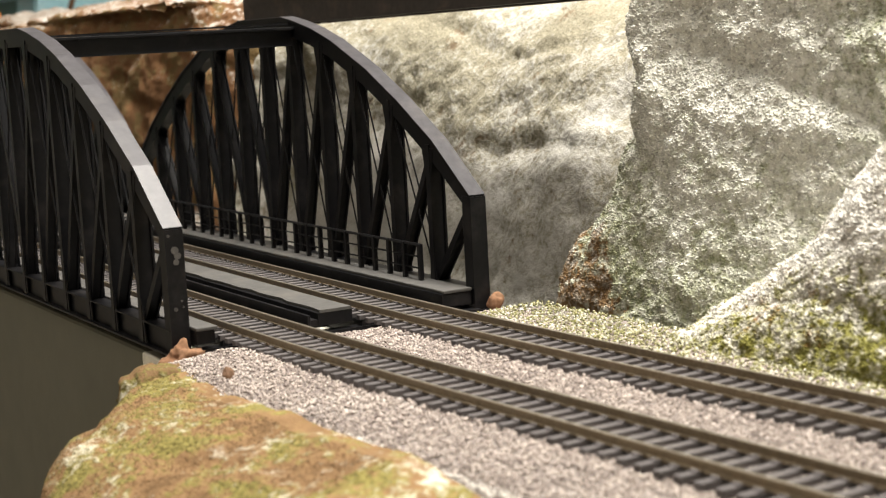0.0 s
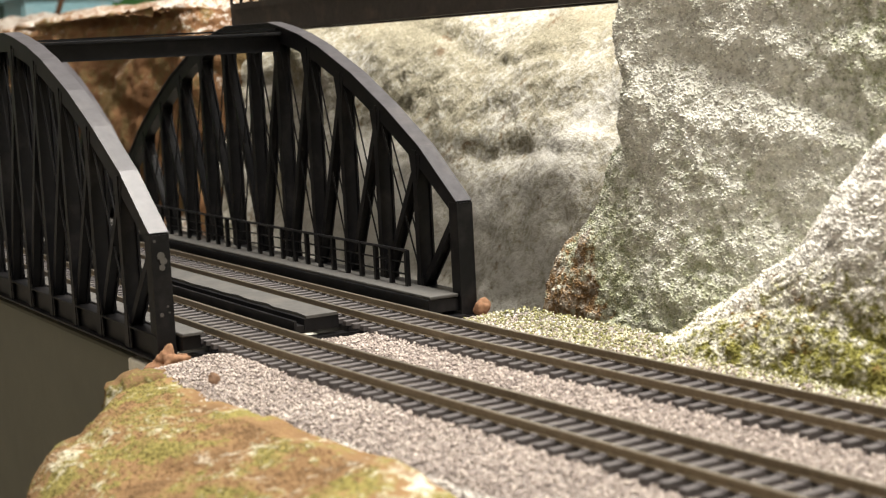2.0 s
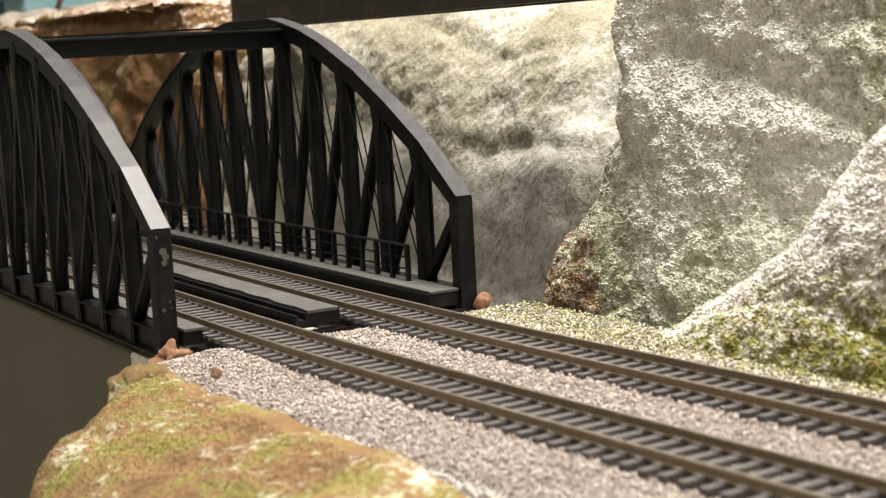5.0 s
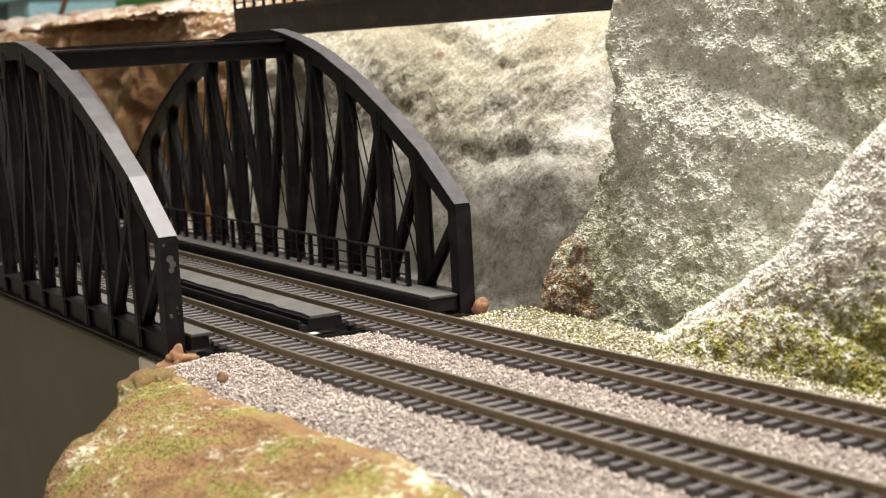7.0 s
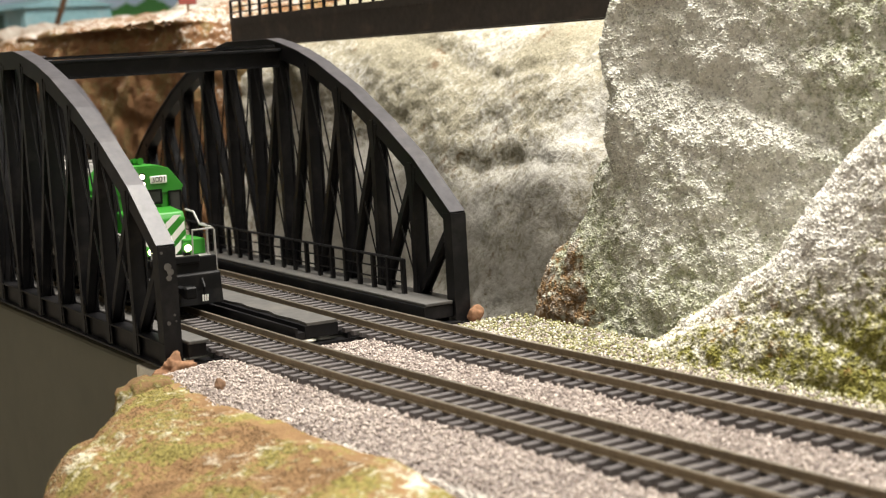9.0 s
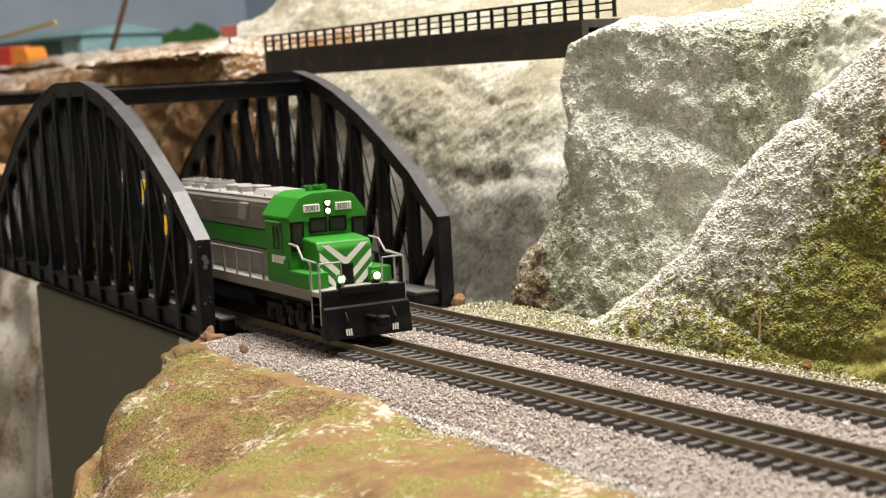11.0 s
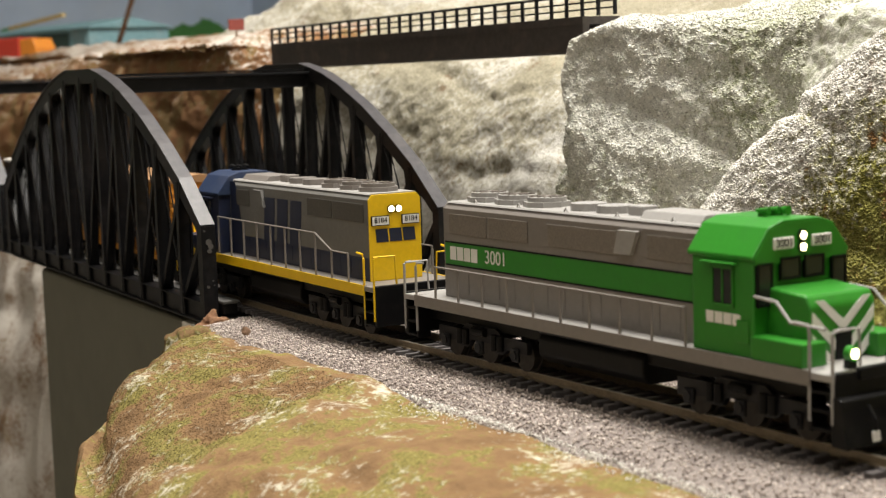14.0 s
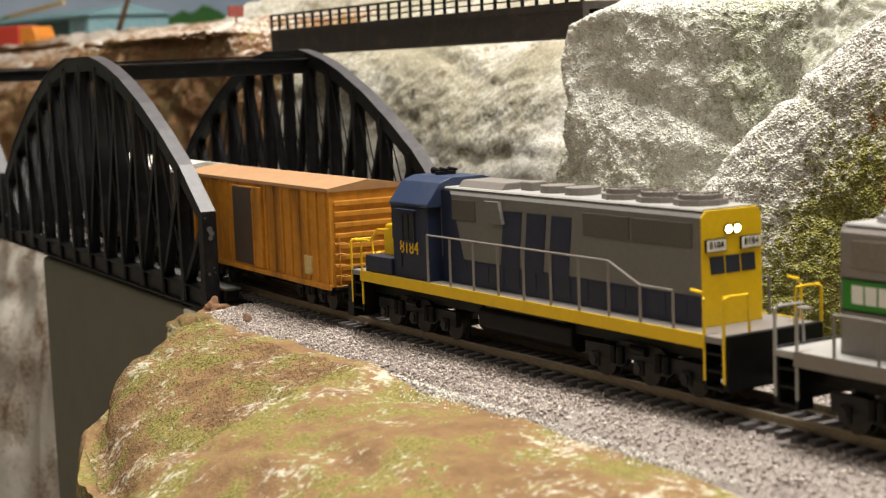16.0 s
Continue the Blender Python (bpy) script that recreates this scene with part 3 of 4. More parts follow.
    for y, z, r in ((-2.62, 2.62, 0.13), (-2.54, 2.45, 0.12), (-2.60, 2.25, 0.10), (-2.72, 0.75, 0.07), (-2.50, 1.0, 0.04), (-2.46, 0.8, 0.035), (-2.8, 3.1, 0.05)):
        disc((0.05, y, z), (1, 0, 0), r, 0.02, 9, chips)
    part("chipped_patch", chips, WALKTOP, br, "grey chipped patches")
    return br


def filler_lump(at, r, seed, lumpy=0.55):
    bm = bmesh.new()
    bmesh.ops.create_icosphere(bm, subdivisions=4, radius=r)
    for v in bm.verts:
        p = v.co.copy()
        v.co += p.normalized() * (noise.fractal(p * 2.2 + Vector((seed, 0, 0)), 1.0, 2.0, 3) * r * lumpy)
        v.co.z *= 0.85
    ob = part("filler_lump", bm, CLAY, None, "", True)
    ob.matrix_basis = pose(at[0] * CM, at[1] * CM, at[2] * CM)
    return tagged(ob, "crumbly orange-brown filler lump at the foot of the bridge post", "filler", "filler lumps")


# ---- hills ----
def hills():
    made = {}
    made["cliff"] = hill("cliff_hill", [
        (-2.5, [(-12, 24), (-6, 16.5), (-1.5, 12.2), (4, 11.4), (10, 11.6), (16, 12), (24, 13), (60, 18)]),
        (0.2, [(-11, 24), (-5, 16.5), (-0.3, 12.4), (4.5, 11.8), (10, 12), (16, 12.4), (24, 13.4), (60, 18.4)]),
        (3.0, [(-10, 24), (-3, 17), (1.8, 12.7), (5.5, 12.5), (10.5, 12.8), (16, 13.2), (24, 14), (60, 19)]),
        (6.2, [(-9, 24), (-1.6, 17.5), (3.0, 12.9), (6, 13.1), (11, 13.4), (16, 13.8), (24, 14.6), (60, 19.6)]),
        (10.0, [(-9, 24), (-1.6, 18), (2.6, 13.1), (6, 13.6), (11, 13.9), (16, 14.4), (24, 15.2), (60, 20)]),
        (11.2, [(-8, 26), (0, 19), (4.5, 14.4), (7.5, 14.3), (12, 14.8), (17, 15.4), (25, 16), (60, 21)]),
        (11.7, [(-6, 34), (2, 26), (7, 20), (10, 19), (15, 19), (20, 19), (28, 19.4), (60, 24)]),
        (13.5, [(0, 60), (8, 46), (12, 34), (15, 30), (20, 29), (26, 28), (34, 27), (60, 30)])], 260, 190, 0.55, 0.11, H_CLIFF,
        "steep plaster cliff dusted with grey-green turf and snow", 1)
    made["slope"] = hill("grass_slope_hill", [
        (-0.7, [(8.0, 12.5), (8.6, 9.6), (12, 8.4), (17, 8.6), (24, 9.2), (34, 10), (80, 13)]),
        (0.6, [(10.0, 13), (10.9, 10.3), (13.5, 9.1), (18, 9.2), (24.5, 9.7), (34, 10.5), (80, 13.5)]),
        (2.4, [(12.6, 13.5), (13.6, 10.8), (16, 9.9), (20, 10), (26, 10.4), (36, 11.3), (80, 14.4)]),
        (5.2, [(14.4, 14.5), (15.9, 11.6), (18.5, 10.9), (22.5, 11), (28, 11.4), (38, 12.4), (80, 15.5)]),
        (7.9, [(17, 16), (18.9, 12.6), (21.5, 11.9), (25, 12), (30, 12.4), (40, 13.4), (80, 16.5)]),
        (11.0, [(20, 18), (22, 14.4), (24.5, 13.6), (28, 13.6), (33, 14), (42, 15), (80, 18)]),
        (15.0, [(24, 21), (26, 17.4), (28.5, 16.4), (32, 16), (37, 16.4), (46, 17.4), (80, 21)])], 240, 170, 0.32, 0.10, H_SLOPE,
        "grassy slope of green turf foam dusted with snow", 2)
    made["snow"] = hill("snowy_hill", [
        (-16, [(-44, 9), (-26, 10), (-12, 10.5), (4, 11)]),
        (-5, [(-43, 12), (-26, 13), (-11, 13.6), (4, 14.5)]),
        (-1.5, [(-42, 13.4), (-25, 14.6), (-9, 15.4), (5, 16.5)]),
        (5, [(-40, 15), (-24, 17.4), (-8, 18.5), (6, 19)]),
        (9.5, [(-37, 17), (-22, 20.6), (-7, 22.5), (8, 24)]),
        (13, [(-37, 24), (-21, 28), (-5, 31), (12, 32)]),
        (18, [(-50, 40), (-24, 42), (0, 43), (20, 44)]),
        (26, [(-56, 60), (-24, 62), (0, 64), (30, 64)])], 230, 190, 0.55, 0.13, H_SNOW,
        "snow-covered plaster hillside with brown patches", 3)
    made["brown"] = hill("brown_cliff", [
        (-45, [(-200, -2), (-120, 0), (-80, 2), (-58, 5), (-44, 9), (-38, 12), (-36, 24)]),
        (-12, [(-200, 5), (-120, 7), (-80, 9), (-60, 11), (-45, 12), (-38, 13.5), (-36, 24)]),
        (2, [(-200, 9), (-120, 10.5), (-80, 12), (-60, 13), (-45, 13.2), (-38, 14.2), (-36, 24)]),
        (8.2, [(-200, 12), (-120, 12.4), (-80, 13), (-60, 13.6), (-45, 13.8), (-38, 14.6), (-36, 24)]),
        (11.1, [(-200, 20), (-120, 18), (-86, 15), (-62, 14.2), (-46, 14.2), (-38.5, 15), (-36.5, 24)]),
        (11.9, [(-200, 25), (-120, 23), (-90, 18), (-64, 15.5), (-47, 15.4), (-40, 16.6), (-37, 24)]),
        (13.6, [(-200, 31), (-130, 31), (-96, 32), (-70, 32), (-52, 32), (-44, 32), (-38, 32)]),
        (16.5, [(-220, 110), (-150, 90), (-110, 70), (-80, 60), (-60, 60), (-48, 60), (-38, 60)])], 260, 190, 0.7, 0.12, H_BROWN,
        "brown painted rock cliff with snow along its top edge", 4)
    made["mound"] = hill("snow_mound", [
        (10.6, [(-96, 34), (-82, 26), (-70, 22), (-56, 21), (-46, 23), (-38, 28)]),
        (13.5, [(-90, 36), (-78, 28.5), (-68, 25), (-56, 24), (-46, 26), (-36, 30)]),
        (16, [(-82, 40), (-74, 33), (-66, 29), (-56, 28), (-46, 29), (-34, 33)]),
        (19, [(-79, 46), (-72, 38), (-64, 34), (-54, 32), (-44, 33), (-30, 37)]),
        (24, [(-78, 54), (-70, 46), (-62, 42), (-52, 40), (-42, 41), (-26, 44)])], 140, 110, 1.0, 0.12, H_SNOW,
        "snow-covered mound on the brown cliff", 5)
    made["rock"] = hill("mossy_rock", [
        (-0.52, [(1.2, -2.6), (2.2, -3.2), (5, -3.75), (10, -3.75), (16, -3.6), (26, -3.2), (60, -1.2)]),
        (-0.7, [(0.9, -3.0), (1.8, -4.1), (4.5, -4.7), (9.5, -5.0), (16, -4.7), (26, -4.6), (60, -3.0)]),
        (-1.1, [(0.6, -3.3), (1.6, -4.9), (4.6, -6.4), (9, -7.0), (16, -6.7), (26, -7), (60, -6)]),
        (-1.9, [(0.4, -3.4), (1.5, -5.3), (4.9, -7.9), (9, -9.1), (16, -9.6), (26, -10), (60, -10)]),
        (-3.2, [(0.2, -3.4), (1.4, -5.5), (5.2, -8.6), (9.6, -10.6), (16, -12), (26, -12.4), (60, -13)]),
        (-6, [(0.0, -3.4), (0.8, -5.6), (4.6, -9.0), (9, -11.4), (16, -13), (26, -13.4), (60, -14)]),
        (-30, [(-2, -3.0), (-1, -6), (4, -10), (9, -13), (16, -15), (26, -15.4), (60, -16)])], 220, 180, 0.42, 0.028, H_ROCK,
        "rounded brown rock bank with yellow-green moss and snow dust", 6)
    return {k: v[1] for k, v in made.items()}


room()
layout_base()
track("near_track", 0.0, "model railway track, dull brown rails on dark ties in ballast")
track("far_track", SPACING, "model railway track, tan-sided rails on dark ties in ballast")
bridge = arch_bridge((-0.40, 0, 0))
copy_thing(bridge, pose((-SPAN - 1.6) * CM, 0, 0))
filler_lump((-0.15, -2.72, -0.85), 0.55, 1, 0.8)
filler_lump((-0.1, 8.85, -0.42), 0.30, 2)
SHEETS = hills()
knob = filler_lump((2.0, -4.3, -1.45), 1.2, 7, 0.2)
knob.name = "rock_knob"
knob.data.materials.clear()
knob.data.materials.append(H_ROCK)
tagged(knob, "small mossy yellow-green rock below the bridge post", "rock", "rocks")
del knob["group"]


# ---- rolling stock, built facing +x, origin on the rail tops ----
def truck(parent, x, wheelbase, axles, colour, r=0.50):
    """A bogie: two side frames and wheels on axles."""
    tk = new("truck")
    tk.parent = parent
    tk.matrix_basis = pose(x * CM, 0, 0)
    for s in (-1, 1):
        y = s * 1.18
        h = wheelbase / 2
        pts = [(-h - 0.55, 0.5), (-h - 0.55, 1.0), (-h * 0.6, 1.02), (-h * 0.42, 1.22), (h * 0.42, 1.22), (h * 0.6, 1.02), (h + 0.55, 1.0), (h + 0.55, 0.62),
               (h * 0.72, 0.62), (h * 0.6, 0.45), (h * 0.4, 0.45), (h * 0.28, 0.72), (-h * 0.28, 0.72), (-h * 0.4, 0.45), (-h * 0.6, 0.45), (-h * 0.72, 0.62)]
        fr = part("side_frame", prism(pts, "y", y - 0.09, y + 0.09), colour, tk)
        for k in range(axles):
            ax = -h + wheelbase * k / (axles - 1)
            bm = box(ax - 0.19, ax + 0.19, min(y + s * 0.09, y + s * 0.2), max(y + s * 0.09, y + s * 0.2), 0.34, 0.76, 0.03)
            disc((ax, y + s * 0.2, 0.55), (0, s, 0), 0.15, 0.06, 12, bm)
            part("axle_box", bm, colour, fr)
            if k < axles - 1:
                mid = ax + wheelbase / (axles - 1) / 2
                bm = bmesh.new()
                for d in (-0.16, 0.16):
                    disc((mid + d, y + s * 0.14, 0.55), (0, 0, 1), 0.13, 0.5, 10, bm)
                part("coil_spring", bm, BLACK, fr)
        part("brake_cylinder", disc((-0.35, y + s * 0.15, 1.05), (1, 0, 0), 0.14, 0.7, 10), BLACK, fr)
    for k in range(axles):
        ax = -wheelbase / 2 + wheelbase * k / (axles - 1)
        bm = bmesh.new()
        for s in (-1, 1):
            disc((ax, s * 0.72, r), (0, s, 0), r, 0.24, 24, bm)
            disc((ax, s * 0.68, r), (0, s, 0), r + 0.07, 0.06, 24, bm)
        disc((ax, -0.8, r), (0, 1, 0), 0.1, 1.6, 8, bm)
        part("wheelset", bm, STEEL, tk)
    part("bolster", box(-0.5, 0.5, -1.1, 1.1, 0.8, 1.5, 0.05), BLACK, tk)


def coupler(parent, x, s):
    bm = box(min(x, x + s * 1.1), max(x, x + s * 1.1), -0.14, 0.14, 0.78, 1.02, 0.03)
    box(min(x + s * 1.0, x + s * 1.45), max(x + s * 1.0, x + s * 1.45), -0.24, 0.22, 0.68, 1.12, 0.06, bm)
    part("coupler", bm, BLACK, parent)


def handrail(parent, y, xs, z0, z1, material, drop=None):
    """Stanchions with a rail along the walkway's edge."""
    pts = [(x, y, z1 if not drop or x > drop[0] else drop[1]) for x in xs]
    rail = part("handrail", tube(pts, 0.035, 5), material, parent)
    for x, _, z in pts:
        part("stanchion", tube([(x, y, z0), (x, y, z)], 0.045, 5), material, rail)


def steps(parent, x, s, y, material):
    """Corner steps and their two grab rails at one end."""
    sg = 1 if y > 0 else -1
    bm = bmesh.new()
    for z in (0.55, 1.0, 1.45):
        box(min(x, x - s * 0.7), max(x, x - s * 0.7), min(y, y - sg * 0.5), max(y, y - sg * 0.5), z, z + 0.06, 0, bm)
    box(min(x - s * 0.7, x - s * 0.78), max(x - s * 0.7, x - s * 0.78), min(y, y - sg * 0.5), max(y, y - sg * 0.5), 0.5, 1.95, 0, bm)
    st = part("steps", bm, BLACK, parent)
    for dx in (0.0, 0.75):
        xx = x - s * dx
        part("grab_rail", tube([(xx, y, 0.75), (xx, y, 2.9), (xx - s * 0.08, y, 3.05), (xx - s * 0.5, y, 3.08)] if dx else [(xx, y, 0.75), (xx, y, 2.95), (xx, y - sg * 0.25, 3.02)], 0.045, 6), material, st)


def slab(name, pts, y, out, material, parent, label="", thick=0.012):
    """A thin marking with its own outline on a side at y."""
    return part(name, prism(pts, "y", y, y + out * thick), material, parent, label)


def hood_profile(w, z0, z1, cut=0.18):
    return [(-w, z0), (w, z0), (w, z1 - cut), (w - cut * 0.9, z1), (-w + cut * 0.9, z1), (-w, z1 - cut)]


def nose_text(text, size, x, y, z, material, parent, facing):
    """Digits on an end (facing x) or a side (facing y)."""
    if facing == "x":
        m = Matrix.Translation((x, y, z)) @ pose(0, 0, 0, 90, 0, 90)
    elif facing == "-x":
        m = Matrix.Translation((x, y, z)) @ pose(0, 0, 0, 90, 0, -90)
    elif facing == "-y":
        m = Matrix.Translation((x, y, z)) @ pose(0, 0, 0, 90, 0, 0)
    else:
        m = Matrix.Translation((x, y, z)) @ pose(0, 0, 0, 90, 0, 180)
    lettering("number", text, size, m, material, parent)


F0 = 10.3  # half length of a locomotive


def U(d):
    """The place along a locomotive d behind its plough, on a hood a little drawn out."""
    return F0 - (d if d < 5.6 else 5.6 + (d - 5.6) * 13.0 / 12.2 if d < 17.8 else d + 0.8)


def locomotive(name, label, number, c):
    """A six-axle road switcher with a low nose, cab and long hood. c: its colours."""
    lo = thing(name, label, "locomotive", "locomotives")
    u = U
    deck = 1.95
    # frame, walkway and end plates
    fr = part("underframe", box(u(19.3), u(0.5), -1.15, 1.15, 1.1, 1.75, 0.05), BLACK, lo)
    wk = part("walkway", box(u(19.4), u(0.45), -1.75, 1.75, 1.76, deck, 0.03), c["deck"], lo)
    for s in (-1, 1):
        part("side_sill", box(u(18.7), u(1.2), s * 1.76 - 0.03, s * 1.76 + 0.03, 1.60, deck + 0.02), c["sill"], wk)
    # long hood in its colour bands
    body = new("long_hood")
    body.parent = lo
    x0, x1 = u(17.8), u(5.6)
    edges = c["bands"]
    for (z0, z1, m) in edges:
        top = z1 >= 5.0
        bm = prism(hood_profile(1.05, z0, z1), "x", x0, x1) if top else box(x0, x1, -1.05, 1.05, z0, z1)
        part("hood_side", bm, m, body)
    part("hood_roof", prism([(-0.95, 5.05), (0.95, 5.05), (0.90, 5.1), (-0.90, 5.1)], "x", x0 + 0.02, x1), ROOFGREY, body)
    for s in (-1, 1):
        y = s * 1.056
        for a, b in c["vents"]:
            part("grille", box(u(b), u(a), min(y, y + s * 0.03), max(y, y + s * 0.03), 4.05, 4.72, 0.01), c["grille"], body)
        for k in range(14):
            xx = u(6.2 + k * 0.82)
            part("access_door", box(xx - 0.39, xx + 0.39, min(y, y + s * 0.012), max(y, y + s * 0.012), 2.12, c["door_top"], 0.004), c["doors"], body)
        part("blower_duct", prism([(u(9.0), 4.78), (u(8.2), 4.78), (u(8.5), 4.1), (u(9.2), 4.1)], "y", min(y, y + s * 0.14), max(y, y + s * 0.14)), c["roofside"], body)
        for z in c["lines"]:
            part("pin_line", box(x0, x1, min(y, y + s * 0.008), max(y, y + s * 0.008), z - 0.025, z + 0.025), c["line"], body)
    for d, r in ((16.7, 0.62), (15.2, 0.62), (13.7, 0.62)):
        bm = disc((u(d), 0, 5.08), (0, 0, 1), r + 0.14, 0.18, 8)
        disc((u(d), 0, 5.26), (0, 0, 1), r, 0.14, 24, bm)
        fan = part("radiator_fan", bm, c["fans"], body)
        bm = bmesh.new()
        for k in range(8):
            a = k * math.pi / 8
            beam((u(d) - math.cos(a) * r * 0.9, -math.sin(a) * r * 0.9, 5.41), (u(d) + math.cos(a) * r * 0.9, math.sin(a) * r * 0.9, 5.41), 0.03, 0.03, bm)
        part("fan_grille", bm, GRILLE, fan)
    for d in (11.7, 10.5):
        part("dynamic_brake_fan", disc((u(d), 0, 5.08), (0, 0, 1), 0.55, 0.24, 22), c["fans"], body)
    part("roof_hatch", prism([(-0.75, 5.08), (0.75, 5.08), (0.55, 5.32), (-0.55, 5.32)], "x", u(8.6), u(6.2), 0.03), c["hatch"], body)
    part("exhaust_stack", box(u(9.6), u(9.0), -0.3, 0.3, 5.08, 5.38, 0.04), c["fans"], body)
    for k in range(5):
        part("lift_ring", tube([(u(7 + k * 2.3), -0.85, 5.08), (u(7.1 + k * 2.3), -0.85, 5.22), (u(7.2 + k * 2.3), -0.85, 5.08)], 0.025, 5), c["roofside"], body)
    part("hood_end", prism(hood_profile(1.06, deck, 5.06), "x", x0 - 0.06, x0 - 0.004, 0.015), c["end"], body)
    # cab
    cab = new("cab")
    cab.parent = lo
    ca, cb = u(5.6), u(3.3)
    part("cab_wall", box(ca, cb, -1.6, 1.6, deck, 4.42, 0.04), c["cab"], cab)
    roof = [(-1.66, 4.42), (1.66, 4.42), (1.66, 4.52), (1.12, 5.22), (0.62, 5.38), (-0.62, 5.38), (-1.12, 5.22), (-1.66, 4.52)]
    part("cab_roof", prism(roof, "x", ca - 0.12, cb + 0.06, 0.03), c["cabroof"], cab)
    part("cab_front", prism([(-1.58, 4.3), (1.58, 4.3), (1.58, 4.5), (1.08, 5.16), (0.6, 5.3), (-0.6, 5.3), (-1.08, 5.16), (-1.58, 4.5)], "x", cb - 0.1, cb + 0.075), c["cab"], cab)
    for s in (-1, 1):
        y = s * 1.605
        w = part("side_window", box(u(4.75), u(4.05), min(y, y + s * 0.02), max(y, y + s * 0.02), 3.25, 4.15, 0.01), GLASS, cab)
        bm = bmesh.new()
        for a in ((u(4.82), u(4.75), 3.18, 4.22), (u(4.05), u(3.98), 3.18, 4.22), (u(4.82), u(3.98), 4.15, 4.22), (u(4.82), u(3.98), 3.18, 3.25), (u(4.42), u(4.38), 3.25, 4.15)):
            box(a[0], a[1], min(y, y + s * 0.05), max(y, y + s * 0.05), a[2], a[3], 0, bm)
        part("window_frame", bm, c["cab"], w)
        part("awning", box(u(5.1), u(3.85), min(y, y + s * 0.22), max(y, y + s * 0.22), 4.28, 4.33), c["cab"], cab)
        fx = cb + 0.02
        for ya, yb, za, zb, nm in ((0.12, 0.70, 3.92, 4.38, "windshield"), (1.08, 1.48, 3.3, 4.28, "front_door_window")):
            a, b = sorted((s * ya, s * yb))
            g = part(nm, box(fx, fx + 0.08, a, b, za, zb, 0.02), GLASS, cab)
            bm = bmesh.new()
            for q in ((a - 0.06, a, za - 0.06, zb + 0.06), (b, b + 0.06, za - 0.06, zb + 0.06), (a - 0.06, b + 0.06, zb, zb + 0.06), (a - 0.06, b + 0.06, za - 0.06, za)):
                box(fx, fx + 0.10, *q, 0, bm)
            part("gasket", bm, BLACK, g)
        a, b = sorted((s * 0.32, s * 1.0))
        nb = part("number_board", box(cb + 0.05, cb + 0.14, a, b, 4.65, 4.95, 0.03), BLACK if c["pale_board"] is None else c["pale_board"], cab)
        nose_text(number, 0.30, cb + 0.145, (a + b) / 2, 4.80, BLACK, nb, "x")
        part("louvre", box(u(3.9), u(3.45), min(y, y + s * 0.03), max(y, y + s * 0.03), 2.3, 2.9, 0.01), c["cab"], cab)
    for z in (4.96, 4.66):
        hl = part("headlight", disc((cb + 0.07, 0, z), (1, 0, 0), 0.15, 0.06, 16), BLACK, cab)
        part("lens", disc((cb + 0.13, 0, z), (1, 0, 0), 0.095, 0.02, 16), c["front_lens"], hl)
    horn = part("horn", disc((u(4.4), 0.25, 5.52), (1, 0, 0), 0.05, 0.45, 10, None, 0.13), c["hornc"], cab)
    part("horn_bracket", box(u(4.5), u(4.3), -0.3, 0.4, 5.38, 5.5), c["hornc"], horn)
    for yy in (-0.35, 0.0):
        part("bell", disc((u(4.5), yy, 5.54), (1, 0.2, 0), 0.04, 0.4, 10, None, 0.1), c["hornc"], horn)
    # low nose
    ns = part("nose", prism([(u(3.34), deck), (u(1.9), deck), (u(1.82), 2.4), (u(1.82), 3.35), (u(1.98), 3.62), (u(3.34), 3.74)], "y", -1.12, 1.12, 0.07), c["nose"], lo)
    if c["stripes"]:
        for k in range(3):
            for s in (-1, 1):
                t = 3.52 - k * 0.55
                a = [(s * 0.0, t - 0.72), (s * 0.0, t - 1.02), (s * 1.06, t - 0.02), (s * 1.06, t + 0.28)]
                if k == 0:
                    a = [(s * 0.0, t - 0.55), (s * 0.0, t - 0.85), (s * 0.95, t - 0.02), (s * 0.66, t - 0.02)]
                part("nose_stripe", prism(a if s > 0 else a[::-1], "x", u(1.82), u(1.82) + 0.014), WHITE, ns, "white slanting stripe")
    part("nose_door", box(u(1.82) - 0.01, u(1.82) + 0.03, -0.28, 0.28, 1.97, 2.75, 0.02), BLACK if c["stripes"] else c["nose"], ns)
    for s in (-1, 1):
        part("battery_box", box(u(3.3), u(1.5), s * 1.3 - 0.42, s * 1.3 + 0.42, deck, 2.55, 0.04), c["cab"], lo)
    # ditch lights on the front deck
    for s in (-1, 1):
        dl = part("ditch_light", disc((u(0.95), s * 0.72, 2.32), (1, 0, 0), 0.19, 0.2, 18), c["ditch"], lo)
        part("lens", disc((u(0.75), s * 0.72, 2.32), (1, 0, 0), 0.125, 0.03, 18), c["front_lens"], dl)
        part("bracket", box(u(1.0), u(0.8), s * 0.72 - 0.12, s * 0.72 + 0.12, deck, 2.2), BLACK, dl)
    # pilots, plough, couplers
    part("front_pilot", box(u(0.62), u(0.38), -1.7, 1.7, 0.9, 2.0, 0.05), BLACK, lo)
    plow = [(u(0.55), 0.22), (u(0.05), 0.22), (u(0.16), 0.75), (u(0.2), 1.35), (u(0.3), 1.42), (u(0.55), 1.42)]
    pl = part("snow_plough", prism(plow, "y", -1.74, 1.74, 0.03), BLACK, lo)
    for s in (-1, 1):
        mu = part("hose_cluster", tube([(u(0.12), s * 0.95, 1.2), (u(-0.12), s * 0.95, 0.9), (u(-0.1), s * 0.92, 0.6)], 0.05, 6), BLACK, pl)
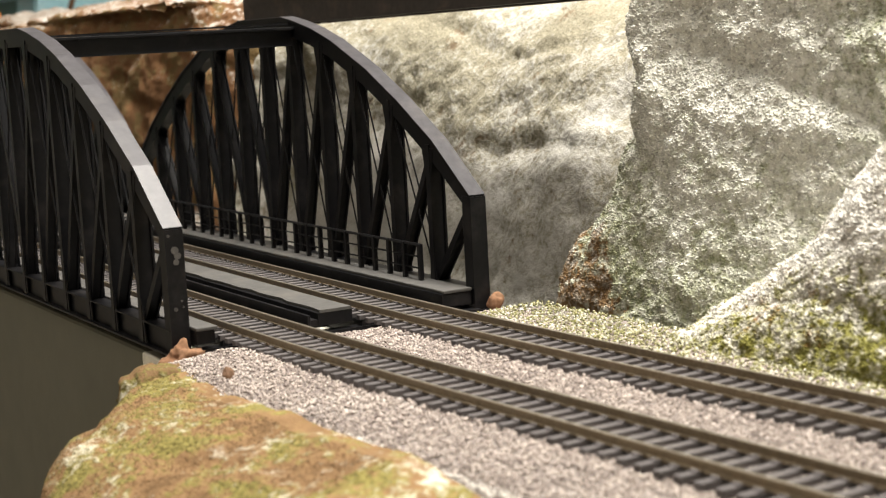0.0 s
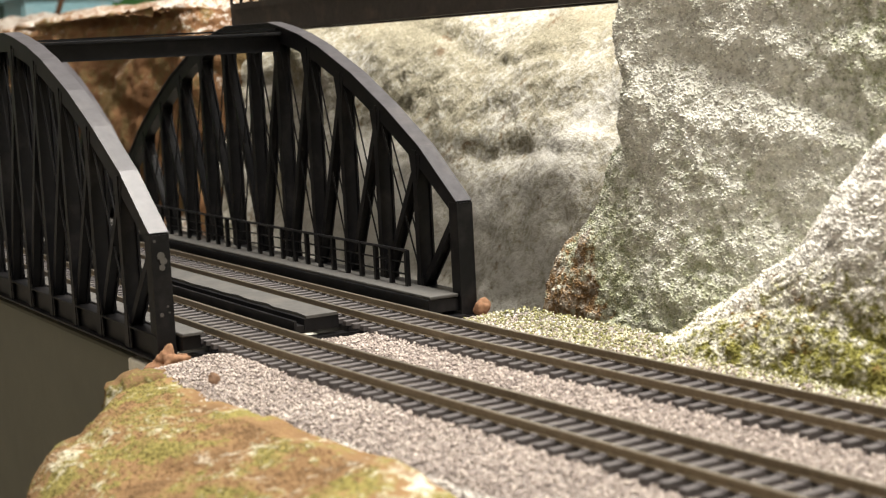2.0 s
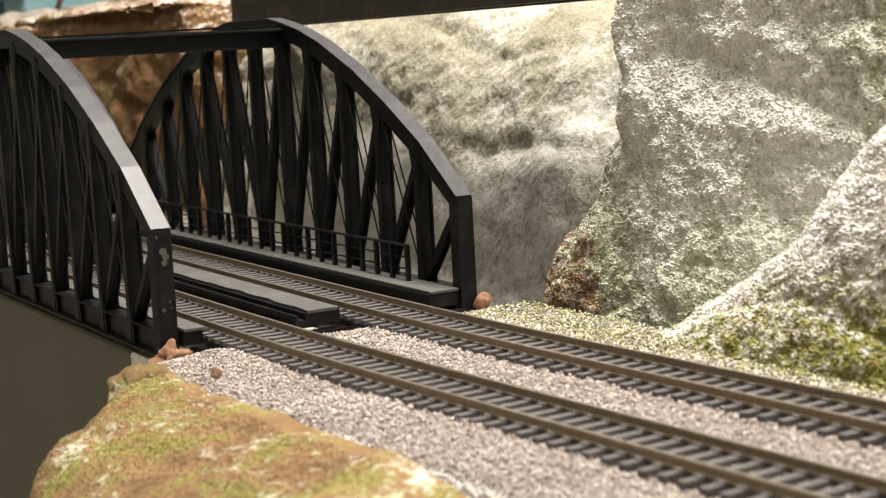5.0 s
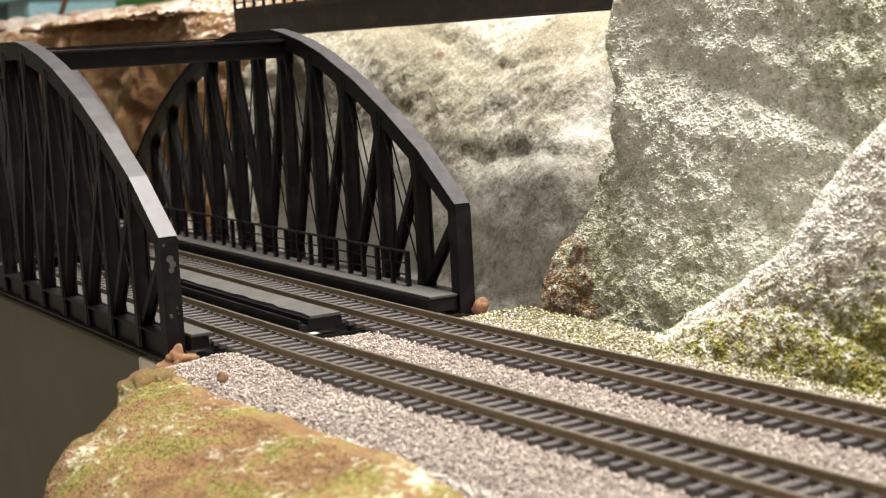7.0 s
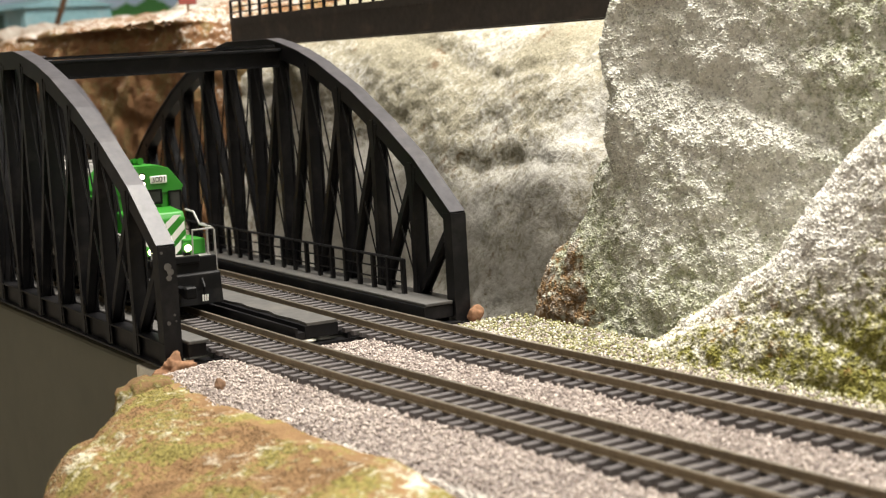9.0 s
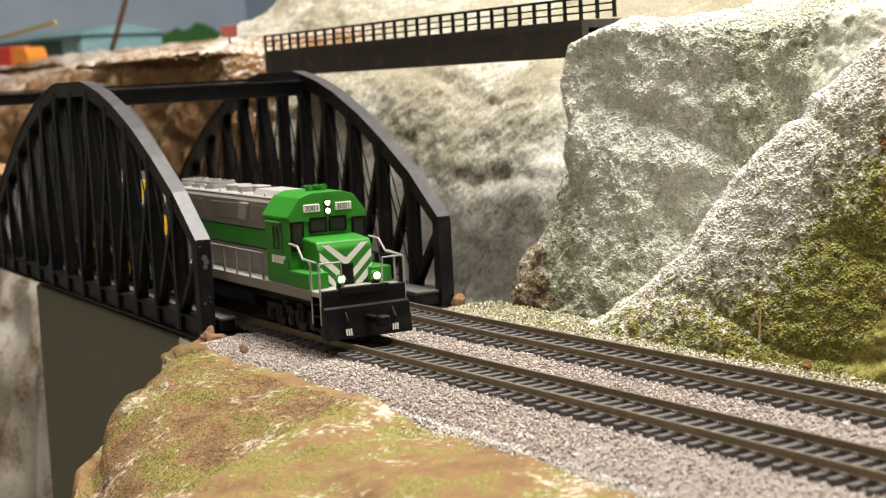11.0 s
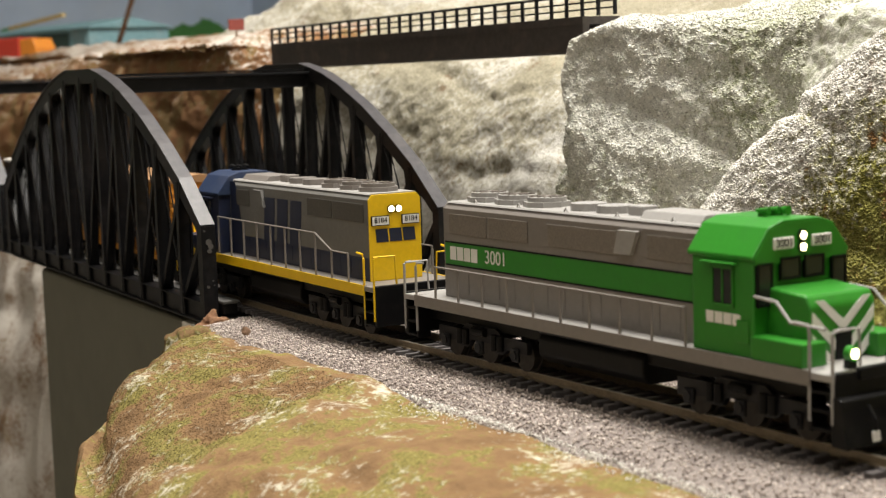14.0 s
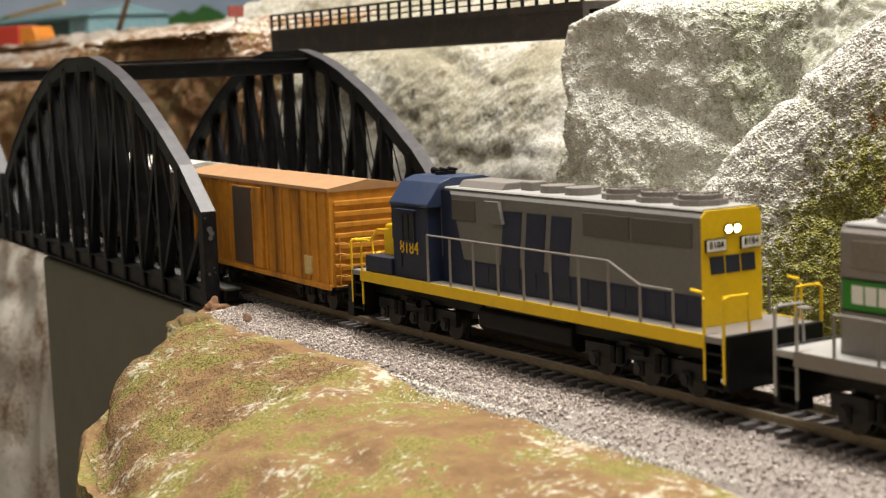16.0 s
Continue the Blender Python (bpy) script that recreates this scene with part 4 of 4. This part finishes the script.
        for k in range(3):
            part("hose_end", tube([(u(-0.12), s * (0.86 + 0.09 * k), 0.62), (u(-0.14), s * (0.84 + 0.09 * k), 0.38)], 0.035, 5), WHITE, mu, "white hose end")
    part("rear_pilot", box(u(19.5), u(19.3), -1.7, 1.7, 0.55, 2.0, 0.04), BLACK, lo)
    coupler(lo, u(0.2), 1)
    coupler(lo, u(19.4), -1)
    part("anticlimber", box(u(0.5), u(0.28), -1.0, 1.0, 1.78, 2.08, 0.05), BLACK, lo)
    # fuel tank, air tanks, trucks
    tank = [(-1.3, 0.75), (-1.05, 0.5), (1.05, 0.5), (1.3, 0.75), (1.3, 1.25), (1.1, 1.5), (-1.1, 1.5), (-1.3, 1.25)]
    part("fuel_tank", prism(tank, "x", u(12.6), u(7.9), 0.06), BLACK, lo)
    for s in (-1, 1):
        part("air_reservoir", disc((u(12.4), s * 1.28, 1.58), (1, 0, 0), 0.18, 4.2, 14), GEAR, lo)
    for d in (4.1, 15.6):
        truck(lo, u(d), 4.0, 3, c["truck"])
    # rails
    for s in (-1, 1):
        handrail(lo, s * 1.72, [u(5.75 + 1.3 * k) for k in range(10)], deck, c["rail_z"], c["rail"], c["drop"])
        steps(lo, u(0.5), 1, s * 1.72, c["rail_end"])
        steps(lo, u(19.4), -1, s * 1.72, c["rail_rear"])
        part("front_handrail", tube([(u(3.2), s * 1.65, 3.55), (u(2.4), s * 1.68, 3.5), (u(1.9), s * 1.7, 3.05), (u(0.75), s * 1.7, 3.02)], 0.045, 6), c["rail_end"], lo)
    for d, w in ((0.5, 1.7), (19.35, 1.7)):
        for s in (-1, 1):
            part("end_handrail", tube([(u(d), s * 1.7, 3.0), (u(d), s * 0.85, 3.0), (u(d), s * 0.8, 2.0)], 0.04, 5), c["rail_end"] if d < 1 else c["rail_rear"], lo)
    # rear end: lights and number boards
    rx = x0 - 0.06
    for y in (-0.15, 0.15):
        hl = part("rear_headlight", disc((rx, y, 4.52), (-1, 0, 0), 0.15, 0.04, 16), BLACK, body)
        part("lens", disc((rx - 0.04, y, 4.52), (-1, 0, 0), 0.11, 0.02, 16), c["rear_lens"], hl)
    for s in (-1, 1):
        a, b = sorted((s * 0.25, s * 0.98))
        nb = part("rear_number_board", box(rx - 0.07, rx, a, b, 3.94, 4.30, 0.03), BLACK, body)
        part("board_face", box(rx - 0.08, rx - 0.07, a + 0.03, b - 0.03, 3.97, 4.27), WHITE, nb)
        nose_text(number, 0.26, rx - 0.085, (a + b) / 2, 4.13, BLACK, nb, "-x")
    return lo, cab, body


def green_locomotive():
    c = dict(deck=ROOFGREY, sill=HOODGREY, bands=[(1.95, 3.02, HOODGREY), (3.02, 3.78, GREEN), (3.78, 5.05, HOODGREY)], grille=GRILLE, vents=((6.0, 7.9), (9.2, 12.3), (13.3, 15.3), (15.45, 17.5)), door_top=2.98, doors=HOODGREY, roofside=ROOFGREY,
             lines=(3.02, 3.78), line=BLACK, fans=ROOFGREY, hatch=ROOFGREY, end=HOODGREY, cab=GREEN, cabroof=GREEN, nose=GREEN, stripes=True, pale_board=WHITE, front_lens=LIGHT,
             rear_lens=GLASS, hornc=GREEN, ditch=GREEN, truck=GEAR, rail_z=3.0, rail=HOODGREY, drop=None, rail_end=ROOFGREY, rail_rear=ROOFGREY)
    lo, cab, body = locomotive("green_locomotive", "bright green and silver-grey locomotive with white nose chevrons, headlights lit", "3001", c)
    for s, face in ((-1, "-y"), (1, "y")):
        y = s * 1.06
        nose_text("3001", 0.62, U(15.0) if s < 0 else U(16.4), y + s * 0.01, 3.42, WHITE, body, face)
        for k in range(4):
            a = (U(17.5) + 0.42 * k) if s < 0 else (U(14.9) + 0.42 * k)
            slab("lettering_bar", [(a, 3.2), (a + 0.36, 3.2), (a + 0.36, 3.64), (a, 3.64)], y, s, WHITE, body, "white lettering bar")
        for k in range(4):
            a = U(5.05) + 0.33 * k
            slab("lettering_bar", [(a, 2.72), (a + 0.29, 2.72), (a + 0.29, 3.02), (a, 3.02)], s * 1.606, s, WHITE, cab, "white lettering bar")
    return lo


def yellow_locomotive():
    c = dict(deck=HOODGREY, sill=YELLOW, bands=[(1.95, 2.78, BLUE), (2.78, 5.05, DARKGREY)], grille=DARKGRILLE, vents=((6.3, 7.6), (13.0, 15.0), (15.1, 17.5)), door_top=2.72, doors=BLUE, roofside=DARKGREY,
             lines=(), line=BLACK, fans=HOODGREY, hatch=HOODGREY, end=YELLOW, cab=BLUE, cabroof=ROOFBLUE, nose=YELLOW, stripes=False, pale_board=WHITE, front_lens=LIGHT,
             rear_lens=LIGHT, hornc=BLACK, ditch=YELLOW, truck=GEAR, rail_z=3.55, rail=HOODGREY, drop=(U(15.0), 3.0), rail_end=YELLOW, rail_rear=YELLOW)
    lo, cab, body = locomotive("yellow_blue_locomotive", "grey and dark blue locomotive with yellow ends and lit lamps", "8184", c)
    for s, face in ((-1, "-y"), (1, "y")):
        nose_text("8184", 0.62, U(4.4), s * 1.61, 3.0, YELLOW, cab, face)
        y = s * 1.06
        x0 = U(12.4)
        for k in range(3):
            cx = x0 + 0.55 + 1.28 * k
            lean = 0.12 * s
            slab("emblem_bar", [(cx - 0.5 + lean, 2.72), (cx + 0.5 + lean, 2.72), (cx + 0.5 - lean, 4.52), (cx - 0.5 - lean, 4.52)], y, s, BLUE, body, "dark blue emblem bar")
        slab("blue_panel", [(U(7.1), 2.0), (U(5.7), 2.0), (U(5.7), 5.0), (U(6.2), 5.0)], y, s, BLUE, body, "dark blue slanting panel")
    rx = U(17.8) - 0.06
    for k in range(3):
        a = -0.82 + 0.55 * k
        part("emblem_bar", prism([(a, 3.34), (a + 0.49, 3.34), (a + 0.53, 3.82), (a + 0.04, 3.82)], "x", rx - 0.015, rx), BLUE, body, "dark blue emblem bar")
    return lo


def boxcar(name, label, side, roofm, doorm, length=15.0):
    """A ribbed box car with a sliding door each side."""
    b = thing(name, label, "box car", "freight cars")
    h = length / 2
    part("body", box(-h, h, -1.6, 1.6, 1.05, 4.62, 0.04), side, b)
    part("roof", prism([(-1.68, 4.6), (1.68, 4.6), (1.66, 4.72), (0, 4.98), (-1.66, 4.72)], "x", -h - 0.08, h + 0.08), roofm, b)
    part("underframe", box(-h + 0.3, h - 0.3, -0.6, 0.6, 0.75, 1.05), BLACK, b)
    for s in (-1, 1):
        y = s * 1.6
        for k in range(19):
            x = -h + 0.28 + k * (length - 0.56) / 18
            if -1.8 < x < 1.6:
                continue
            part("rib", box(x - 0.075, x + 0.075, min(y, y + s * 0.07), max(y, y + s * 0.07), 1.12, 4.55, 0.015), side, b)
        part("sill", box(-h, h, min(y, y + s * 0.1), max(y, y + s * 0.1), 0.95, 1.16, 0.02), side, b)
        door = part("door", box(-1.65, 1.3, min(y, y + s * 0.12), max(y, y + s * 0.12), 1.2, 4.45, 0.02), side, b)
        part("door_panel", box(-1.6, 0.45, min(y, y + s * 0.15), max(y, y + s * 0.15), 1.25, 4.4, 0.02), doorm, door, "dark brown unpainted door leaf")
        part("latch", box(0.5, 0.58, min(y, y + s * 0.19), max(y, y + s * 0.19), 1.3, 4.3), side, door)
        part("placard", box(h - 2.2, h - 1.6, min(y, y + s * 0.09), max(y, y + s * 0.09), 1.4, 2.1), PALEWOOD, b, "small pale placard")
    for e in (-1, 1):
        x = e * h
        for k in range(8):
            z = 1.35 + k * 0.40
            part("end_rib", box(min(x, x + e * 0.1), max(x, x + e * 0.1), -1.42, 1.42, z - 0.11, z + 0.11, 0.04), side, b)
        ld = part("ladder", tube([(x + e * 0.16, -1.3, 1.0), (x + e * 0.16, -1.3, 3.0)], 0.035, 5), side, b)
        for k in range(5):
            part("rung", tube([(x + e * 0.16, -1.5, 1.1 + 0.4 * k), (x + e * 0.16, -1.05, 1.1 + 0.4 * k)], 0.03, 5), side, ld)
        coupler(b, x, e)
        truck(b, e * (h - 2.4), 2.0, 2, GEAR, 0.42)
        part("brake_step", box(min(x, x + e * 0.3), max(x, x + e * 0.3), -1.5, 1.5, 0.98, 1.06), BLACK, b)
    return b


green = green_locomotive()
yellow = yellow_locomotive()
orange_car = boxcar("orange_boxcar", "weathered orange ribbed box car with a dark brown door", BOXORANGE, BOXROOF, BOXDOOR)
pale_car = boxcar("pale_boxcar", "brown box car with a pale dusty roof", BOXDOOR, CARROOF, BOXDOOR)


# ---- things in the distance ----
def road_bridge():
    br = thing("road_bridge", "dark brown girder road bridge with a thin black railing", "bridge")
    a, b = Vector((-33.7, 14.3, 11.3)), Vector((2.0, 14.75, 11.45))
    d = (b - a).normalized()
    side = Vector((-d.y, d.x, 0))
    part("deck", beam(a + side * 1.4, b + side * 1.4, 0.35, 3.2, None, (0, 0, 1)), GIRDER, br)
    for k in (0, 2.6):
        part("girder", beam(a + side * k + Vector((0, 0, -0.75)), b + side * k + Vector((0, 0, -0.75)), 1.25, 0.35, None, (0, 0, 1)), GIRDER, br)
        part("lower_flange", beam(a + side * k + Vector((0, 0, -1.35)), b + side * k + Vector((0, 0, -1.35)), 0.12, 0.8, None, (0, 0, 1)), GIRDER, br)
    for k in (-0.1,):
        o = side * k + Vector((0, 0, 0.15))
        ext = 2.4
        rail = part("railing", tube([a + o + Vector((0, 0, 0.95)), b + d * ext + o + Vector((0, 0, 0.95))], 0.07, 6), IRON, br)
        for z in (0.62, 0.32):
            part("mid_rail", tube([a + o + Vector((0, 0, z)), b + d * ext + o + Vector((0, 0, z))], 0.04, 5), IRON, rail)
        n = 30
        for i in range(n + 1):
            p = a + (b + d * ext - a) * (i / n) + o
            part("railing_post", beam(p, p + Vector((0, 0, 1.0)), 0.12, 0.14, None, d), IRON, rail)


def warehouse():
    w = thing("warehouse", "pale teal sheet-metal warehouse with a dark open doorway", "building", "", (-174, 39.5, 14.3), 8)
    part("wall", box(-20, 20, -6, 6, 0, 2.8, 0.05), TEAL, w)
    part("roof", prism([(-6.6, 2.6), (6.6, 2.6), (0, 4.0)], "x", -20.6, 20.6), TEAL, w)
    part("doorway", box(2.5, 13.5, -6.15, -5.9, 0, 2.1), DOORDARK, w, "dark open doorway")
    for k in range(9):
        part("wall_rib", box(-19.5 + k * 4.8, -19.1 + k * 4.8, -6.12, -5.95, 0, 2.6), TEAL, w)
    part("loading_beam", beam((-6, -6.8, 3.5), (14, -6.8, 4.6), 0.5, 0.5), PALEWOOD, w, "pale wooden beam")


def toy_truck(at, cabm, bodym, label, group):
    t = thing("toy_truck", label, "toy truck", group, at, 20)
    part("body", box(-7, 3.5, -1.6, 1.6, 0.8, 3.4, 0.2), bodym, t)
    part("cab", prism([(3.6, 0.8), (7.2, 0.8), (7.2, 2.0), (6.4, 3.2), (3.6, 3.2)], "y", -1.5, 1.5, 0.15), cabm, t)
    part("chassis", box(-7, 7.2, -1.2, 1.2, 0.4, 0.8), BLACK, t)
    for x in (-5, -2.5, 5):
        for s in (-1, 1):
            part("wheel", disc((x, s * 1.2, 0.62), (0, s, 0), 0.62, 0.4, 18), BLACK, t)


def small_things():
    sg = thing("sign_post", "small dull red square sign on a thin dark post", "sign", "", (-53.0, 19.2, 11.9))
    part("post", tube([(0, 0, -0.8), (0, 0, 1.6)], 0.09, 6), RUSTWOOD, sg)
    part("board", box(-0.1, 0.1, -0.62, 0.62, 1.1, 1.95, 0.03), SIGNRED, sg)
    po = thing("leaning_pole", "leaning brown wooden pole beside the warehouse", "pole", "", (-132, 33.8, 13.7))
    part("shaft", tube([(0, 0, 0), (3.2, 0.3, 3.2), (6.0, 0.6, 6.4)], 0.32, 8), RUSTWOOD, po)
    toy_truck((-150, 25.4, 12.1), ORANGE, RED, "red toy truck with an orange cab beside the warehouse", "toy vehicles")
    toy_truck((-196, 34.5, 13.9), WHITE, BLACK, "black toy truck with a white cab on the plateau", "toy vehicles")
    for x, y, z, r, m, nm, lb in ((5.0, -3.2, -0.42, 0.17, RUSTWOOD, "pebble", "small dark pebble on the ballast"),):
        bm = bmesh.new()
        bmesh.ops.create_icosphere(bm, subdivisions=2, radius=r)
        for v in bm.verts:
            v.co += v.co.normalized() * r * 0.4 * noise.noise(v.co * 6)
            v.co.z *= 1.4
        ob = part(nm, bm, m)
        ob.matrix_basis = pose(x * CM, y * CM, z * CM)
        tagged(ob, lb, "pebble")
    st = part("dry_stalk", tube([(0, 0, -0.3), (0.05, 0.05, 0.6), (0.15, 0.1, 1.1)], 0.03, 5), PALEWOOD)
    st.matrix_basis = pose(20.2 * CM, 9.1 * CM, 0.7 * CM)
    tagged(st, "thin pale dry stalk standing in the turf", "stalk")


road_bridge()
warehouse()
small_things()


# ---- loose ballast and turf ----
def scatter():
    rng = np.random.default_rng(3)
    pts, size = [], []
    for n, x0, x1 in ((52000, 0.6, 26), (22000, 26, 55)):
        x = rng.uniform(x0, x1, n)
        y = rng.uniform(-4.4, 8.6, n)
        for a, b in zip(x, y):
            near_tie = any(abs(b - t) < 1.35 for t in (0, SPACING))
            if near_tie and rng.random() < 0.45:
                continue
            edge = max(0, abs(b - 2.6) - 4.6)
            z = -0.43 - (0.1 * edge + 0.3 * max(0, edge - 1.7) if b < 2 else 0.02 * edge) - 0.07 * noise.noise(Vector((a * 0.4, b * 0.4, 0))) + (rng.uniform(-0.03, 0.06) if not near_tie else rng.uniform(-0.05, 0.03))
            if a < 1.5:
                z -= 0.25 * (1.5 - a)
            pts.append((a, b + swerve(a), z))
            size.append(rng.uniform(0.028, 0.068))
    grains("loose_ballast", pts, size, BALLAST, "loose pinkish grey ballast grains", 1)
    p = on_sheet(SHEETS["cliff"], 74000, 0.18, 0.75, 0.1, 0.9, 11)
    grains("cliff_turf", p, rng.uniform(0.03, 0.078, len(p)), H_CLIFF, "grey-green turf and snow grains on the cliff", 2)
    p = on_sheet(SHEETS["slope"], 60000, 0.08, 0.66, 0.0, 0.98, 12)
    grains("slope_turf", p, rng.uniform(0.03, 0.085, len(p)), H_SLOPE, "green turf foam with snow grains", 3)
    p = on_sheet(SHEETS["rock"], 26000, 0.0, 0.7, 0.1, 0.7, 13)
    grains("rock_moss", p, rng.uniform(0.018, 0.04, len(p)), H_ROCK, "yellow-green moss grains on the rock", 4)
    n = 9000
    x = rng.uniform(1.5, 40, n)
    v = rng.random(n)
    pts = [(a, 7.0 + 2.6 * b + swerve(a), -0.42 + 0.1 * b + rng.uniform(0, 0.05)) for a, b in zip(x, v)]
    grains("verge_turf", pts, rng.uniform(0.03, 0.07, n), FOAM, "green turf foam beside the track", 5)

    # sifted snow: along the foot of the bank and in the trough below the cliff
    pts = []
    for k in range(2600):
        x = rng.uniform(13, 34)
        w = 0.25 + 0.03 * (x - 13)
        y = -3.75 + 0.04 * (x - 13) + rng.normal(0, w) + 0.8 * noise.noise(Vector((x * 0.35, 0, 4)))
        pts.append((x, y + 0.4 * swerve(x), -0.60 - 0.22 * abs(y + 3.75) + rng.uniform(0, 0.05)))
    grains("bank_snow", pts, rng.uniform(0.02, 0.05, len(pts)), SNOWGRAIN, "white snow powder along the ballast edge", 7)
    g = SHEETS["slope"]
    n = 14000
    p = on_sheet(g, n, 0.12, 0.235, 0.02, 0.8, 15)
    grains("trough_snow", p, rng.uniform(0.03, 0.075, len(p)), SNOWGRAIN, "white snow powder along the trough", 8)


scatter()


# ---- movement ----
def motions():
    # where the green locomotive's plough stands along the line, in centimetres
    run = [(0.0, -80.6), (2.0, -64.4), (4.0, -48.2), (6.5, -27.6), (8.0, -14.9), (9.0, -6.5), (10.0, 1.3), (11.0, 9.2), (11.5, 13.2), (12.0, 17.4), (12.5, 21.8), (13.0, 26.1),
           (13.5, 30.4), (14.0, 34.7), (14.5, 39.1), (15.0, 43.5), (15.5, 47.9), (16.0, 52.4)]
    # centre of each vehicle behind the plough, and whether it runs reversed
    for ob, back, turned in ((green, F0, 0), (yellow, 21.6 + F0, 180), (orange_car, 50.9, 0), (pale_car, 67.9, 0)):
        rows = []
        for t, front in run:
            x = front - back
            a, b = x + 6.0, x - 6.0
            ya, yb = swerve(a), swerve(b)
            rows.append((t, pose(x * CM, (ya + yb) / 2 * CM, 0, 0, 0, math.degrees(math.atan2(ya - yb, a - b)) + turned)))
        walk(ob, rows)


motions()
